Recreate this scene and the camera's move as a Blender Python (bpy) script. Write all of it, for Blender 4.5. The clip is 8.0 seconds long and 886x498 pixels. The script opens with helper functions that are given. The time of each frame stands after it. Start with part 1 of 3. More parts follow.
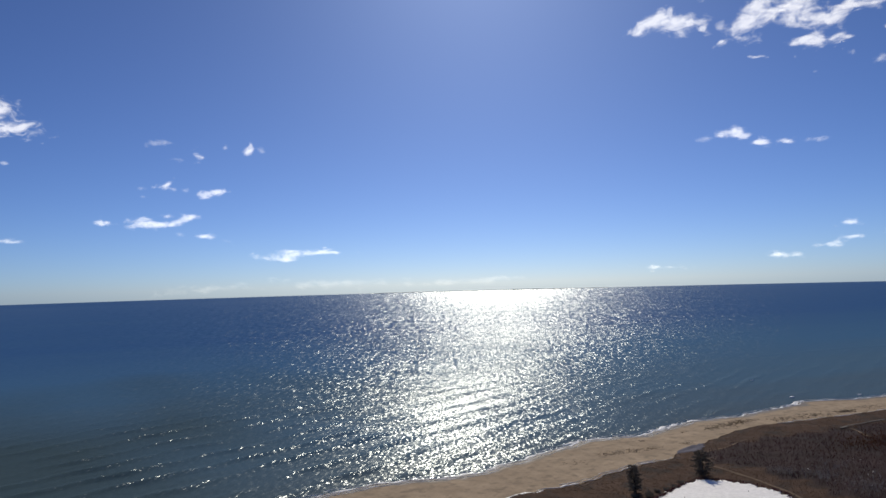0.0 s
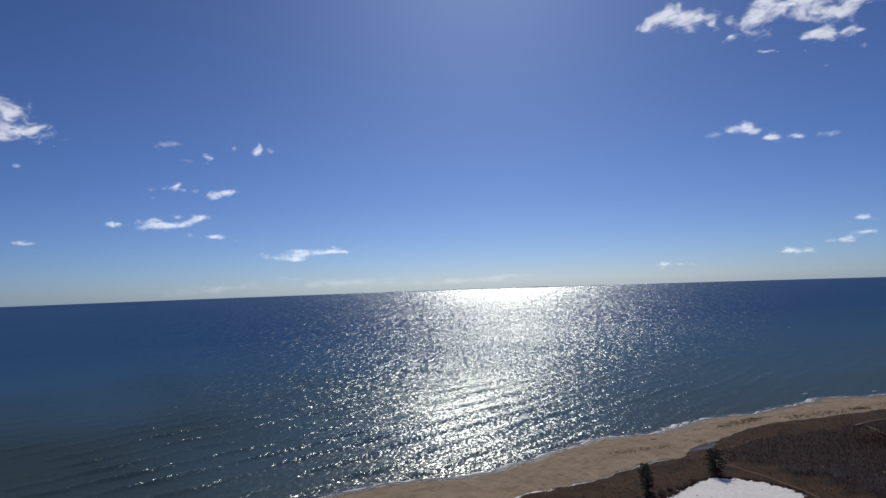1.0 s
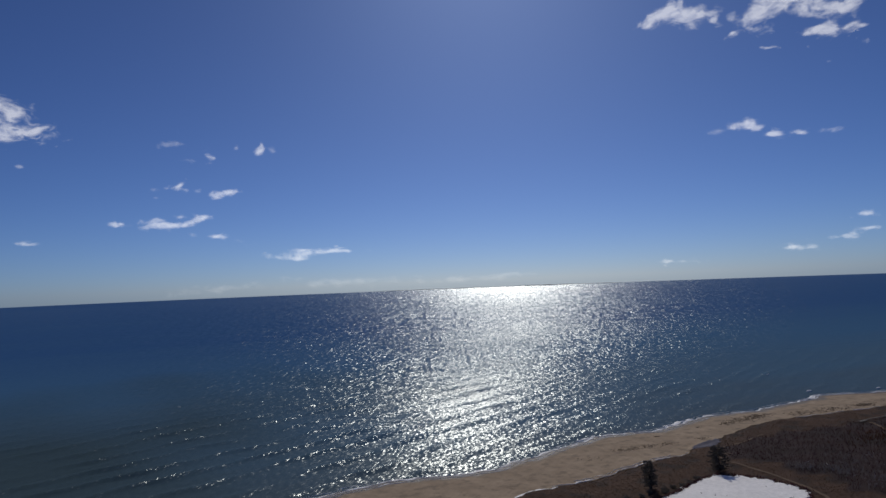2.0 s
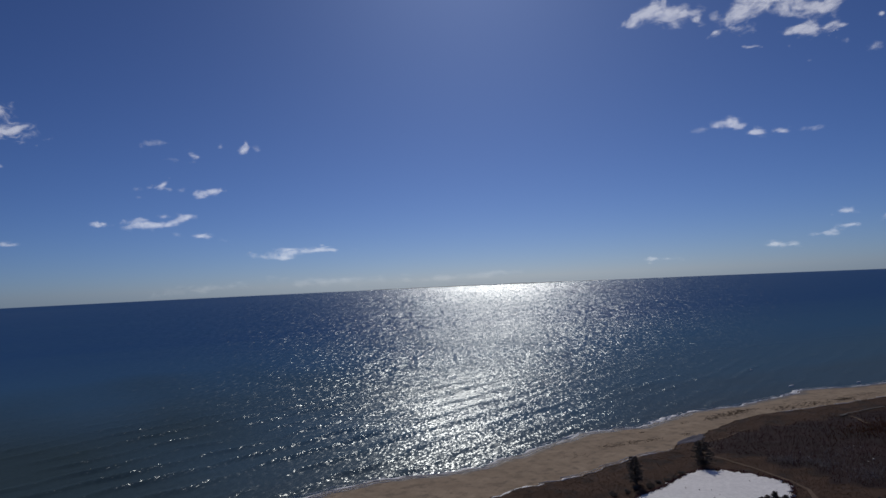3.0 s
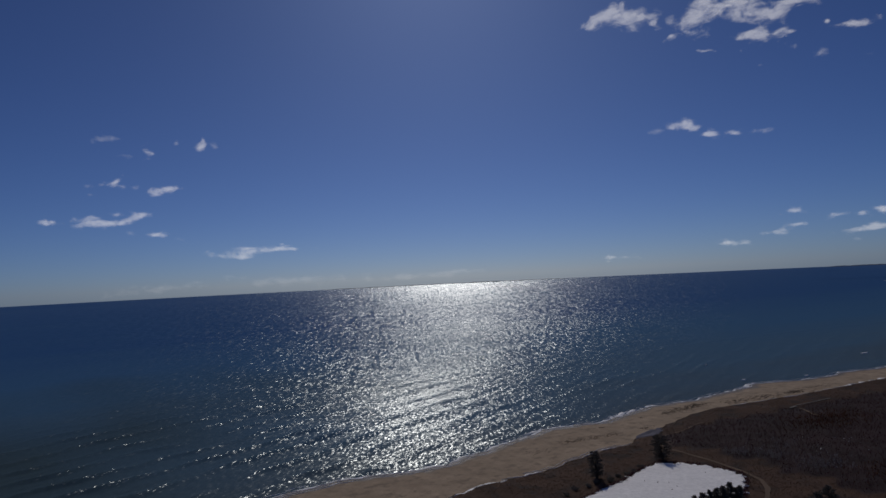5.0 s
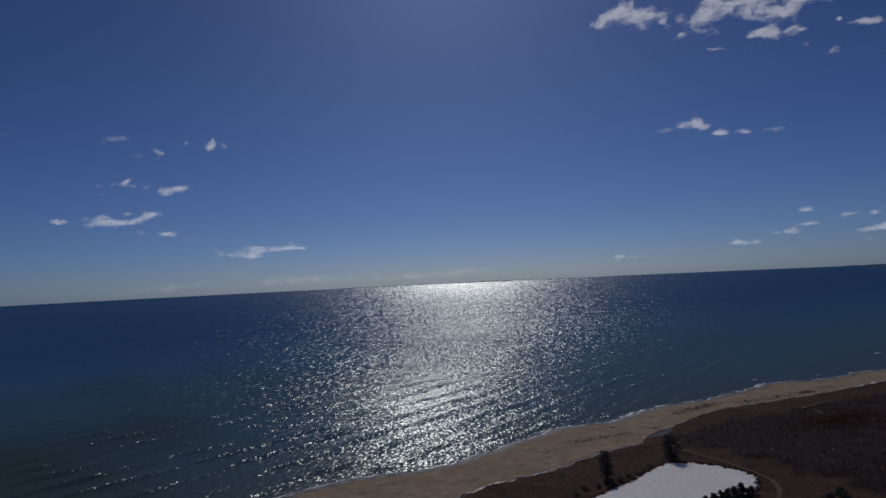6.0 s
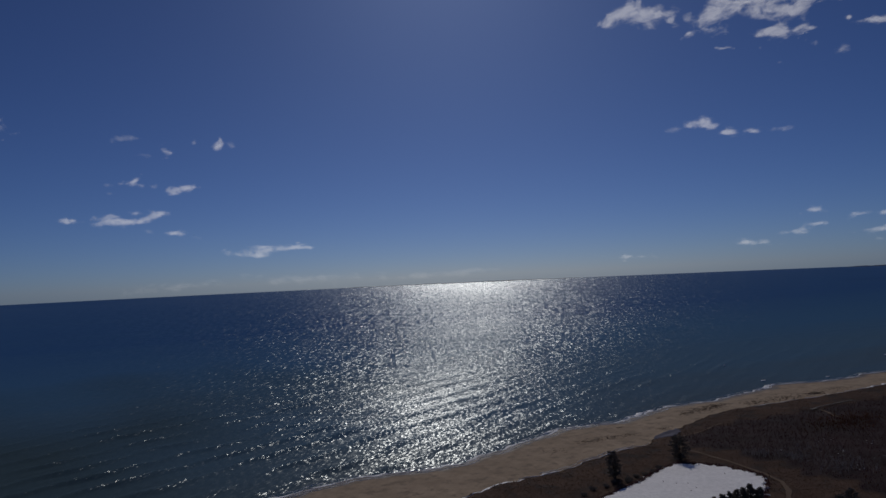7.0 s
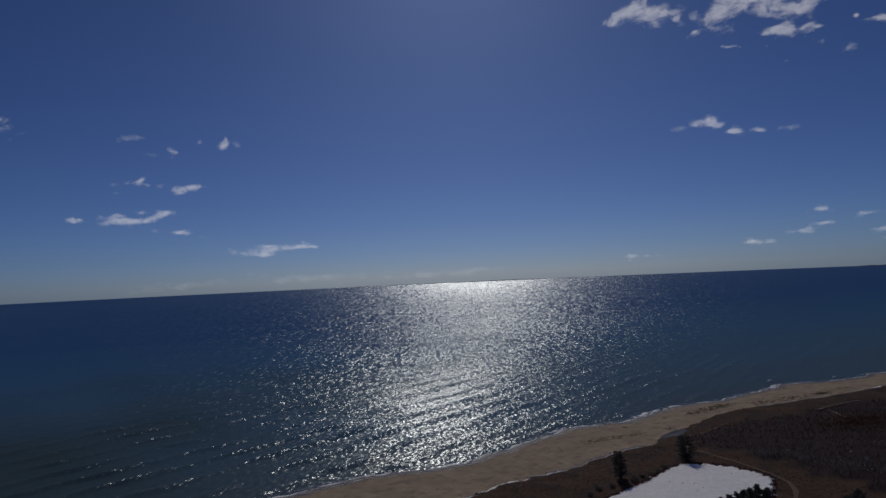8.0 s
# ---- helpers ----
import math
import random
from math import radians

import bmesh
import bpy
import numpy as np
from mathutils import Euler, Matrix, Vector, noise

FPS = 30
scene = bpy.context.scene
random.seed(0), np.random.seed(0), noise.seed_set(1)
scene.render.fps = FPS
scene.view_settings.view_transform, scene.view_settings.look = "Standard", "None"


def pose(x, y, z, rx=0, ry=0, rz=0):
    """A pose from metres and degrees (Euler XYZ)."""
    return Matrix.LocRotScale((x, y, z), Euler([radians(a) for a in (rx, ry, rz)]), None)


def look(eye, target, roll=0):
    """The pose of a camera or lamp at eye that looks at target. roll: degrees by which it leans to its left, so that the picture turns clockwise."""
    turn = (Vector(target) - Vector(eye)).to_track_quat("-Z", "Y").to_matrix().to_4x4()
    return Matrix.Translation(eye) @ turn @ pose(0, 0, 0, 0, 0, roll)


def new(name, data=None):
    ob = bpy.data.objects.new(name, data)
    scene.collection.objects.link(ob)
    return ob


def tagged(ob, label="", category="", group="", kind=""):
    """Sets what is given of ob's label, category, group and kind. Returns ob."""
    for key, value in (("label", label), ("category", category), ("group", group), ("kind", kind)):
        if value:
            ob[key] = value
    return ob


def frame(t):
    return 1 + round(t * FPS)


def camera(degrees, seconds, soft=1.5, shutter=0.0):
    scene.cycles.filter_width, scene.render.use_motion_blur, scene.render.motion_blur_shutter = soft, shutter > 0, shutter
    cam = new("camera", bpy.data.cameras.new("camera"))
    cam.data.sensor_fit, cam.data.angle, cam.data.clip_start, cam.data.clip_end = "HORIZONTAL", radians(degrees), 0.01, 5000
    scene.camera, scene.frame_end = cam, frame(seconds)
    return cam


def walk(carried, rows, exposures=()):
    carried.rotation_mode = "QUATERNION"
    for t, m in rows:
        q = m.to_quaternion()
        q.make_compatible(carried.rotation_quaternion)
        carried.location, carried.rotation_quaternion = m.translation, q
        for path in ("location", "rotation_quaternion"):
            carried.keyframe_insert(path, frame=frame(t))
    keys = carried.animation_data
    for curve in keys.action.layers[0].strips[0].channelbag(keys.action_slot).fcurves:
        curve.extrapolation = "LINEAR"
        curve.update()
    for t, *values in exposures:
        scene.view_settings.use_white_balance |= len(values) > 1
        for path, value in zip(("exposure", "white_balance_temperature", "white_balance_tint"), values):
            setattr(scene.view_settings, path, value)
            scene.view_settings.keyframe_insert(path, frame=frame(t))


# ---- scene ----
cam = camera(70.62, 8.0)
# ---- camera ----
PATH = [
    (0, 0.000, -0.000, 60.000, -0.000, 3.201, 1.561),
    (0.5, -0.045, 0.349, 60.020, 0.463, 3.153, 1.768),
    (1, -0.009, 0.593, 60.009, 0.838, 3.092, 1.953),
    (1.2, 0.021, 0.638, 59.987, 0.950, 3.068, 2.012),
    (2.3, 0.190, 0.881, 59.865, 1.040, 2.932, 2.338),
    (2.5, 0.221, 0.926, 59.843, 1.007, 2.908, 2.398),
    (2.7, 0.250, 0.949, 59.816, 0.720, 2.858, 2.468),
    (2.8, 0.264, 0.960, 59.803, 0.130, 2.833, 2.503),
    (2.9, 0.279, 0.971, 59.790, -0.130, 2.808, 2.538),
    (3, 0.293, 0.983, 59.776, -0.170, 2.784, 2.573),
    (3.1, 0.302, 0.986, 59.768, -0.300, 2.744, 2.611),
    (3.2, 0.311, 0.990, 59.759, -0.510, 2.704, 2.649),
    (3.3, 0.320, 0.993, 59.750, -1.740, 2.664, 2.687),
    (3.4, 0.329, 0.996, 59.742, -3.300, 2.625, 2.725),
    (3.5, 0.338, 1.000, 59.733, -3.773, 2.585, 2.763),
    (3.6, 0.305, 1.010, 59.729, -4.100, 2.578, 2.788),
    (3.8, 0.239, 1.029, 59.721, -4.400, 2.563, 2.839),
    (4, 0.173, 1.049, 59.714, -4.380, 2.549, 2.889),
    (4.5, 0.005, 1.022, 59.673, -4.083, 2.529, 2.801),
    (4.7, -0.075, 1.007, 59.665, -3.920, 2.524, 2.790),
    (5.8, -0.512, 0.927, 59.619, -3.020, 2.498, 2.727),
    (6, -0.591, 0.913, 59.611, -2.892, 2.493, 2.716),
    (6.5, -0.772, 0.914, 59.645, -2.604, 2.482, 2.663),
    (7, -0.913, 0.918, 59.647, -2.304, 2.479, 2.601),
    (7.5, -1.025, 0.959, 59.645, -2.057, 2.461, 2.584),
    (8, -1.105, 1.024, 59.662, -1.855, 2.434, 2.567),
]
walk(cam, [(t, pose(x, y, z, 90 + pitch, roll, yaw)) for t, x, y, z, yaw, pitch, roll in PATH],
     exposures=[(0.0, -0.1, 7080, 7), (1.0, -0.47, 6820, 8), (2.5, -0.92, 6500, 10), (4.0, -1.24, 6480, 12), (6.0, -1.55, 6450, 12), (8.0, -1.62, 6430, 12)])

# ---- sky, sun ----
SUN_AZIMUTH, SUN_HEIGHT = 4.0, 35.0
world = bpy.data.worlds.new("daylight")
scene.world = world
world.use_nodes = True
wn, wl = world.node_tree.nodes, world.node_tree.links
sky = wn.new("ShaderNodeTexSky")
sky.sky_type = "NISHITA"
sky.sun_disc = False
sky.sun_elevation = radians(SUN_HEIGHT)
sky.sun_rotation = radians(SUN_AZIMUTH)
sky.altitude, sky.air_density, sky.dust_density, sky.ozone_density = 60, 0.65, 0.36, 2.0
# a clear winter sky: its blue deepened
deep = wn.new("ShaderNodeGamma")
deep.inputs["Gamma"].default_value = 1.09
scaled = wn.new("ShaderNodeVectorMath")
scaled.operation = "SCALE"
scaled.inputs["Scale"].default_value = 0.1
wl.new(sky.outputs[0], scaled.inputs[0])
wl.new(scaled.outputs[0], deep.inputs["Color"])
tint = wn.new("ShaderNodeVectorMath")
tint.operation = "MULTIPLY"
tint.inputs[1].default_value = (0.588, 0.81, 1.31)
wl.new(deep.outputs[0], tint.inputs[0])
wl.new(tint.outputs[0], wn["Background"].inputs["Color"])
wn["Background"].inputs["Strength"].default_value = 0.685

sun = new("sun", bpy.data.lights.new("sun", "SUN"))
sun.data.energy, sun.data.angle, sun.data.color = 3.2, radians(0.53), (1.0, 0.94, 0.85)
a, e = radians(SUN_AZIMUTH), radians(SUN_HEIGHT)
SUN_WAY = Vector((math.sin(a) * math.cos(e), math.cos(a) * math.cos(e), math.sin(e)))
sun.matrix_world = look(SUN_WAY * 900, (0, 0, 0))


# ---- materials ----
def node_material(name):
    m = bpy.data.materials.new(name)
    m.use_nodes = True
    return m, m.node_tree.nodes, m.node_tree.links, m.node_tree.nodes["Principled BSDF"]


def maths(nodes, links, op, p, q, r=None):
    n = nodes.new("ShaderNodeMath")
    n.operation = op
    for k, value in enumerate((p, q, r)):
        if value is None:
            continue
        if isinstance(value, (int, float)):
            n.inputs[k].default_value = value
        else:
            links.new(value, n.inputs[k])
    return n.outputs[0]


def grain(nodes, links, scale, detail=4.0, rough=0.6, stretch=None, turn=0.0):
    """A noise in world metres; scale is waves a metre; stretch lengthens it along axes turned by turn."""
    geo = nodes.new("ShaderNodeNewGeometry")
    mp = nodes.new("ShaderNodeMapping")
    mp.vector_type = "TEXTURE"
    mp.inputs["Rotation"].default_value = (0, 0, turn)
    if stretch:
        mp.inputs["Scale"].default_value = stretch
    links.new(geo.outputs["Position"], mp.inputs["Vector"])
    nz = nodes.new("ShaderNodeTexNoise")
    nz.inputs["Scale"].default_value = scale
    nz.inputs["Detail"].default_value = detail
    nz.inputs["Roughness"].default_value = rough
    links.new(mp.outputs[0], nz.inputs["Vector"])
    return nz


def ramp(nodes, links, source, stops):
    r = nodes.new("ShaderNodeValToRGB")
    el = r.color_ramp.elements
    while len(el) < len(stops):
        el.new(0.5)
    for k, (at, colour) in enumerate(stops):
        el[k].position, el[k].color = at, (*colour, 1)
    links.new(source, r.inputs[0])
    return r.outputs[0]


def mixed(nodes, links, factor, p, q, how="MIX"):
    n = nodes.new("ShaderNodeMix")
    n.data_type, n.blend_type = "RGBA", how
    for slot, value in ((n.inputs[0], factor), (n.inputs[6], p), (n.inputs[7], q)):
        if isinstance(value, (int, float)):
            slot.default_value = value
        elif isinstance(value, tuple):
            slot.default_value = (*value, 1)
        else:
            links.new(value, slot)
    return n.outputs[2]


def surface(name, low, high, broad=0.08, fine=1.5, rough=0.9, bump=0.3, depth=0.1, tint=None):
    """Broad patches times fine grain, with relief."""
    m, nd, lk, bsdf = node_material(name)
    b = grain(nd, lk, broad, 5)
    f = grain(nd, lk, fine, 6, 0.7)
    mid = tuple((p + q) / 2 for p, q in zip(low, high))
    col = ramp(nd, lk, b.outputs[0], [(0.3, low), (0.5, mid), (0.7, high)])
    speck = ramp(nd, lk, f.outputs[0], [(0.25, (0.8, 0.8, 0.8)), (0.75, (1.18, 1.17, 1.16))])
    col = mixed(nd, lk, 1.0, col, speck, "MULTIPLY")
    if tint:
        patch = grain(nd, lk, broad * 3.1, 3)
        col = mixed(nd, lk, ramp(nd, lk, patch.outputs[0], [(0.5, (0, 0, 0)), (0.65, (1, 1, 1))]), col, tint)
    lk.new(col, bsdf.inputs["Base Color"])
    bsdf.inputs["Roughness"].default_value = rough
    bsdf.inputs["Specular IOR Level"].default_value = 0.2
    bp = nd.new("ShaderNodeBump")
    bp.inputs["Strength"].default_value, bp.inputs["Distance"].default_value = bump, depth
    lk.new(f.outputs[0], bp.inputs["Height"])
    lk.new(bp.outputs[0], bsdf.inputs["Normal"])
    return m


SHORE_TURN = math.atan2(0.412, 0.911)


def water_material():
    """Lake water: dark body, and a field of wave slopes that tilts the surface, lengthened with distance to grain the
    glitter.
    """
    m, nd, lk, bsdf = node_material("lake_water")
    geo = nd.new("ShaderNodeNewGeometry")
    total = None
    shelf = nd.new("ShaderNodeAttribute")
    shelf.attribute_name = "offshore"
    off_log2 = nd.new("ShaderNodeAttribute")
    off_log2.attribute_name = "off_log2"

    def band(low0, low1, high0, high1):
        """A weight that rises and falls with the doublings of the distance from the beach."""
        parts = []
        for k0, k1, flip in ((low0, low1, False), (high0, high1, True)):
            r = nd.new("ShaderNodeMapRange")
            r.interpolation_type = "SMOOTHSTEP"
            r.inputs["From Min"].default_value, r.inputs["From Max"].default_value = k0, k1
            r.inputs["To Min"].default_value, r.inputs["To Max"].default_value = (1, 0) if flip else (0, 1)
            lk.new(off_log2.outputs["Fac"], r.inputs["Value"])
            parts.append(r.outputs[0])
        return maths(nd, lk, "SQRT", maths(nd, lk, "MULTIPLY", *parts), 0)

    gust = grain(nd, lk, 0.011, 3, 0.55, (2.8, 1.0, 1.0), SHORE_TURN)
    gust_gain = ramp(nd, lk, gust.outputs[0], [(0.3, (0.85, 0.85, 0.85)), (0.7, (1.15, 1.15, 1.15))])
    # slope bands, larger with distance off the beach to keep the glitter's grain
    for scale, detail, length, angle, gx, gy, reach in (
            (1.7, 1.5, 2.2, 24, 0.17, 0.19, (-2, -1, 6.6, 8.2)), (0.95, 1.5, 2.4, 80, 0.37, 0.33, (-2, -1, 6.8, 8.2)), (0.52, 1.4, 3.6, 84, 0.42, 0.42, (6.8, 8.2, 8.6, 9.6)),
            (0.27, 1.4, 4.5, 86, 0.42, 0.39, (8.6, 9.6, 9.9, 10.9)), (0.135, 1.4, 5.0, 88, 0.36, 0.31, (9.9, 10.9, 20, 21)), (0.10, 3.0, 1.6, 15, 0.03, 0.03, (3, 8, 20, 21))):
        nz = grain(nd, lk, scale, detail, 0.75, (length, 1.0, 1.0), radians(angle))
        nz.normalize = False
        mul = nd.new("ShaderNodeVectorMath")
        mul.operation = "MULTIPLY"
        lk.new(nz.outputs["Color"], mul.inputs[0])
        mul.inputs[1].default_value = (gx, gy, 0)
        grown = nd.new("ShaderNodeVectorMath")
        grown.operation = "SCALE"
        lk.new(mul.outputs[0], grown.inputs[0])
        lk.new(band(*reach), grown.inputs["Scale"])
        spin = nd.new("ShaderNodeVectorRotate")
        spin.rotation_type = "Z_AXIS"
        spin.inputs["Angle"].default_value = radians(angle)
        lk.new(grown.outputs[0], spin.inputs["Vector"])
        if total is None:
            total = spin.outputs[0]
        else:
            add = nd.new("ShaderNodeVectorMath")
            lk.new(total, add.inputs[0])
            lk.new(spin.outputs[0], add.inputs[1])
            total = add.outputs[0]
    gain = nd.new("ShaderNodeVectorMath")
    gain.operation = "MULTIPLY"
    lk.new(total, gain.inputs[0])
    churn = nd.new("ShaderNodeAttribute")
    churn.attribute_name = "churn"
    lk.new(mixed(nd, lk, 1.0, gust_gain, churn.outputs["Color"], "MULTIPLY"), gain.inputs[1])
    # surface normals leaned back along -Y to bring the sun's glitter up to the horizon
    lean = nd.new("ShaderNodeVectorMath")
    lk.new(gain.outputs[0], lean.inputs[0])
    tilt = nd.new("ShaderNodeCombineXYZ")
    # sideways lean by distance off the beach, to set the glitter left or right
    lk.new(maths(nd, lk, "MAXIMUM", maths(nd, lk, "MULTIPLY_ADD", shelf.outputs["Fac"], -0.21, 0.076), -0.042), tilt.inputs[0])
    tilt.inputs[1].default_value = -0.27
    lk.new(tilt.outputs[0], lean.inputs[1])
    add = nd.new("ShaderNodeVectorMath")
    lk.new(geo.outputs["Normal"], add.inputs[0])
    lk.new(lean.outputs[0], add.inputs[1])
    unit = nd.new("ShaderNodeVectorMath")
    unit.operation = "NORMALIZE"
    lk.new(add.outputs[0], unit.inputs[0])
    drift = grain(nd, lk, 0.006, 4, 0.6, (3.3, 1.0, 1.0), SHORE_TURN)
    wobble = maths(nd, lk, "MULTIPLY_ADD", drift.outputs[0], 0.5, -0.25)
    depth = maths(nd, lk, "ADD", shelf.outputs["Fac"], wobble)
    # body colour brightened to stand in for sky reflection the weak mirror loses
    col = ramp(nd, lk, depth, [(0.0, (0.086, 0.128, 0.164)), (0.10, (0.078, 0.148, 0.222)), (0.4, (0.058, 0.143, 0.260)), (1.0, (0.037, 0.107, 0.254))])
    # greyer, darker water in the shallows towards -X
    grey_patch = nd.new("ShaderNodeAttribute")
    grey_patch.attribute_name = "grey_patch"
    col = mixed(nd, lk, grey_patch.outputs["Fac"], col, (0.052, 0.078, 0.078))
    nd.remove(bsdf)
    deep, gloss, both, fres = nd.new("ShaderNodeBsdfDiffuse"), nd.new("ShaderNodeBsdfGlossy"), nd.new("ShaderNodeMixShader"), nd.new("ShaderNodeFresnel")
    lk.new(col, deep.inputs["Color"])
    gloss.inputs["Color"].default_value = (0.85, 0.92, 0.955, 1)
    # waves too small to tell apart blur the mirror, more so far out
    blur = nd.new("ShaderNodeMapRange")
    blur.inputs["From Min"].default_value, blur.inputs["From Max"].default_value = 6.5, 11.0
    blur.inputs["To Min"].default_value, blur.inputs["To Max"].default_value = 0.26, 0.35
    lk.new(off_log2.outputs["Fac"], blur.inputs["Value"])
    lk.new(blur.outputs[0], gloss.inputs["Roughness"])
    fres.inputs["IOR"].default_value = 1.333
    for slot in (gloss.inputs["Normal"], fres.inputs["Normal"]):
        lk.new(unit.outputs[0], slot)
    # waves hide one another at a low angle, so that the mirror stays weak
    # the mirror is raised again far out, to brighten the glitter near the horizon
    open_lake = nd.new("ShaderNodeAttribute")
    open_lake.attribute_name = "open_lake"
    lk.new(maths(nd, lk, "MINIMUM", fres.outputs[0], maths(nd, lk, "MULTIPLY_ADD", open_lake.outputs["Fac"], 0.080, 0.0515)), both.inputs[0])
    lk.new(deep.outputs[0], both.inputs[1])
    lk.new(gloss.outputs[0], both.inputs[2])
    lk.new(both.outputs[0], nd["Material Output"].inputs["Surface"])
    return m


def leafy(m, share):
    """Lets light through thin blades, twigs and needles."""
    nd, lk = m.node_tree.nodes, m.node_tree.links
    bsdf = nd["Principled BSDF"]
    thin, both = nd.new("ShaderNodeBsdfTranslucent"), nd.new("ShaderNodeMixShader")
    lk.new(bsdf.inputs["Base Color"].links[0].from_socket, thin.inputs["Color"])
    both.inputs[0].default_value = share
    lk.new(bsdf.outputs[0], both.inputs[1])
    lk.new(thin.outputs[0], both.inputs[2])
    lk.new(both.outputs[0], nd["Material Output"].inputs["Surface"])
    return m


def sand_material():
    m = surface("beach_sand", (0.292, 0.220, 0.150), (0.405, 0.311, 0.219), 0.09, 0.55, 0.95, 0.12, 0.25, (0.235, 0.18, 0.125))
    nd, lk = m.node_tree.nodes, m.node_tree.links
    bsdf = nd["Principled BSDF"]
    col = bsdf.inputs["Base Color"].links[0].from_socket
    edge = nd.new("ShaderNodeAttribute")
    edge.attribute_name = "inland"
    ragged = grain(nd, lk, 0.15, 4)
    reach = maths(nd, lk, "MULTIPLY_ADD", ragged.outputs[0], -9.0, edge.outputs["Fac"])
    wet = maths(nd, lk, "MULTIPLY_ADD", reach, -0.35, 0.5)
    clampn = nd.new("ShaderNodeClamp")
    lk.new(wet, clampn.inputs[0])
    lk.new(mixed(nd, lk, clampn.outputs[0], col, (0.12, 0.095, 0.075)), bsdf.inputs["Base Color"])
    lk.new(maths(nd, lk, "MULTIPLY_ADD", clampn.outputs[0], -0.35, 0.95), bsdf.inputs["Roughness"])
    return m


def cloud_material(name, cover, shine=2.3):
    """Far thin cloud: low cover with a strong added glow in place of scattered sunlight, its cover thinning towards the
    rim and torn by two sizes of noise.
    """
    m, nd, lk, bsdf = node_material(name)
    nd.remove(bsdf)
    white = (0.35, 0.37, 0.40, 1)
    dif, tra, clear = nd.new("ShaderNodeBsdfDiffuse"), nd.new("ShaderNodeBsdfTranslucent"), nd.new("ShaderNodeBsdfTransparent")
    dif.inputs[0].default_value = tra.inputs[0].default_value = white
    body, out = nd.new("ShaderNodeMixShader"), nd.new("ShaderNodeMixShader")
    body.inputs[0].default_value = 0.6
    lk.new(dif.outputs[0], body.inputs[1])
    lk.new(tra.outputs[0], body.inputs[2])
    # emission stands in for sunlight scattered many times inside the far cloud
    glow, both = nd.new("ShaderNodeEmission"), nd.new("ShaderNodeAddShader")
    glow.inputs[0].default_value, glow.inputs[1].default_value = (1.0, 0.97, 0.93, 1), shine
    lk.new(body.outputs[0], both.inputs[0])
    lk.new(glow.outputs[0], both.inputs[1])
    thick = nd.new("ShaderNodeAttribute")
    thick.attribute_name = "thickness"
    torn = grain(nd, lk, 0.016, 3.5, 0.55, (1.6, 1.6, 0.9))
    torn.inputs["Distortion"].default_value = 0.35
    # solid inside, frayed where it is thin
    ragged = maths(nd, lk, "MULTIPLY_ADD", torn.outputs[0], 7.0, -4.05)
    value = maths(nd, lk, "MULTIPLY_ADD", thick.outputs["Fac"], 2.2, ragged)
    soft = nd.new("ShaderNodeMapRange")
    soft.interpolation_type = "SMOOTHSTEP"
    soft.inputs["From Max"].default_value = 2.2
    lk.new(value, soft.inputs["Value"])
    lk.new(maths(nd, lk, "MULTIPLY", maths(nd, lk, "POWER", soft.outputs[0], 1.75), cover), out.inputs[0])
    lk.new(clear.outputs[0], out.inputs[1])
    lk.new(both.outputs[0], out.inputs[2])
    lk.new(out.outputs[0], nd["Material Output"].inputs["Surface"])
    return m


def soil_material(*args):
    """Dry soil, much darker where the thicket stands."""
    m = surface(*args)
    nd, lk = m.node_tree.nodes, m.node_tree.links
    bsdf = nd["Principled BSDF"]
    col = bsdf.inputs["Base Color"].links[0].from_socket
    thicket_floor = nd.new("ShaderNodeAttribute")
    thicket_floor.attribute_name = "thicket_floor"
    floor_tone = ramp(nd, lk, grain(nd, lk, 0.05, 5).outputs[0], [(0.32, (0.012, 0.0050, 0.0068)), (0.68, (0.030, 0.0125, 0.0145))])
    lk.new(mixed(nd, lk, thicket_floor.outputs["Fac"], col, floor_tone), bsdf.inputs["Base Color"])
    return m


WATER = water_material()
SAND = sand_material()
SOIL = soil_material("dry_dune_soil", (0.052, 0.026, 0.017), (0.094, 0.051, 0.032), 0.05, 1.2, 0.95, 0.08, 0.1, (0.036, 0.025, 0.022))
SNOW = surface("old_snow", (0.90, 0.89, 0.88), (0.95, 0.94, 0.93), 0.12, 1.0, 0.7, 0.06, 0.05)
FOAM = surface("foam_and_shore_ice", (0.76, 0.78, 0.80), (0.90, 0.90, 0.91), 0.4, 2.5, 0.6, 0.3, 0.1)
FLOE = surface("drift_ice", (0.72, 0.74, 0.78), (0.86, 0.87, 0.89), 0.4, 2.5, 0.8, 0.0)
# shade of the dune-foot hollow, put into a dark lilac colour
LILAC_SHADE = surface("lilac_shade", (0.10, 0.097, 0.125), (0.14, 0.136, 0.17), 0.3, 2.0, 0.95, 0.1, 0.05)
PALE_TWIG = leafy(surface("grey_stems", (0.20, 0.185, 0.19), (0.30, 0.28, 0.285), 0.1, 0.9, 0.9, 0.0), 0.4)
RUST = leafy(surface("rusty_bracken", (0.070, 0.035, 0.025), (0.110, 0.056, 0.036), 0.1, 0.9, 0.9, 0.0), 0.5)
TRAIL = surface("trodden_path", (0.11, 0.074, 0.050), (0.16, 0.110, 0.076), 0.2, 1.6, 0.95, 0.3, 0.1)
GRASS = leafy(surface("dead_grass", (0.076, 0.041, 0.025), (0.122, 0.070, 0.041), 0.07, 0.9, 0.9, 0.0), 0.5)
TWIG = leafy(surface("bare_twigs", (0.050, 0.022, 0.029), (0.092, 0.042, 0.050), 0.045, 0.8, 0.9, 0.0), 0.5)
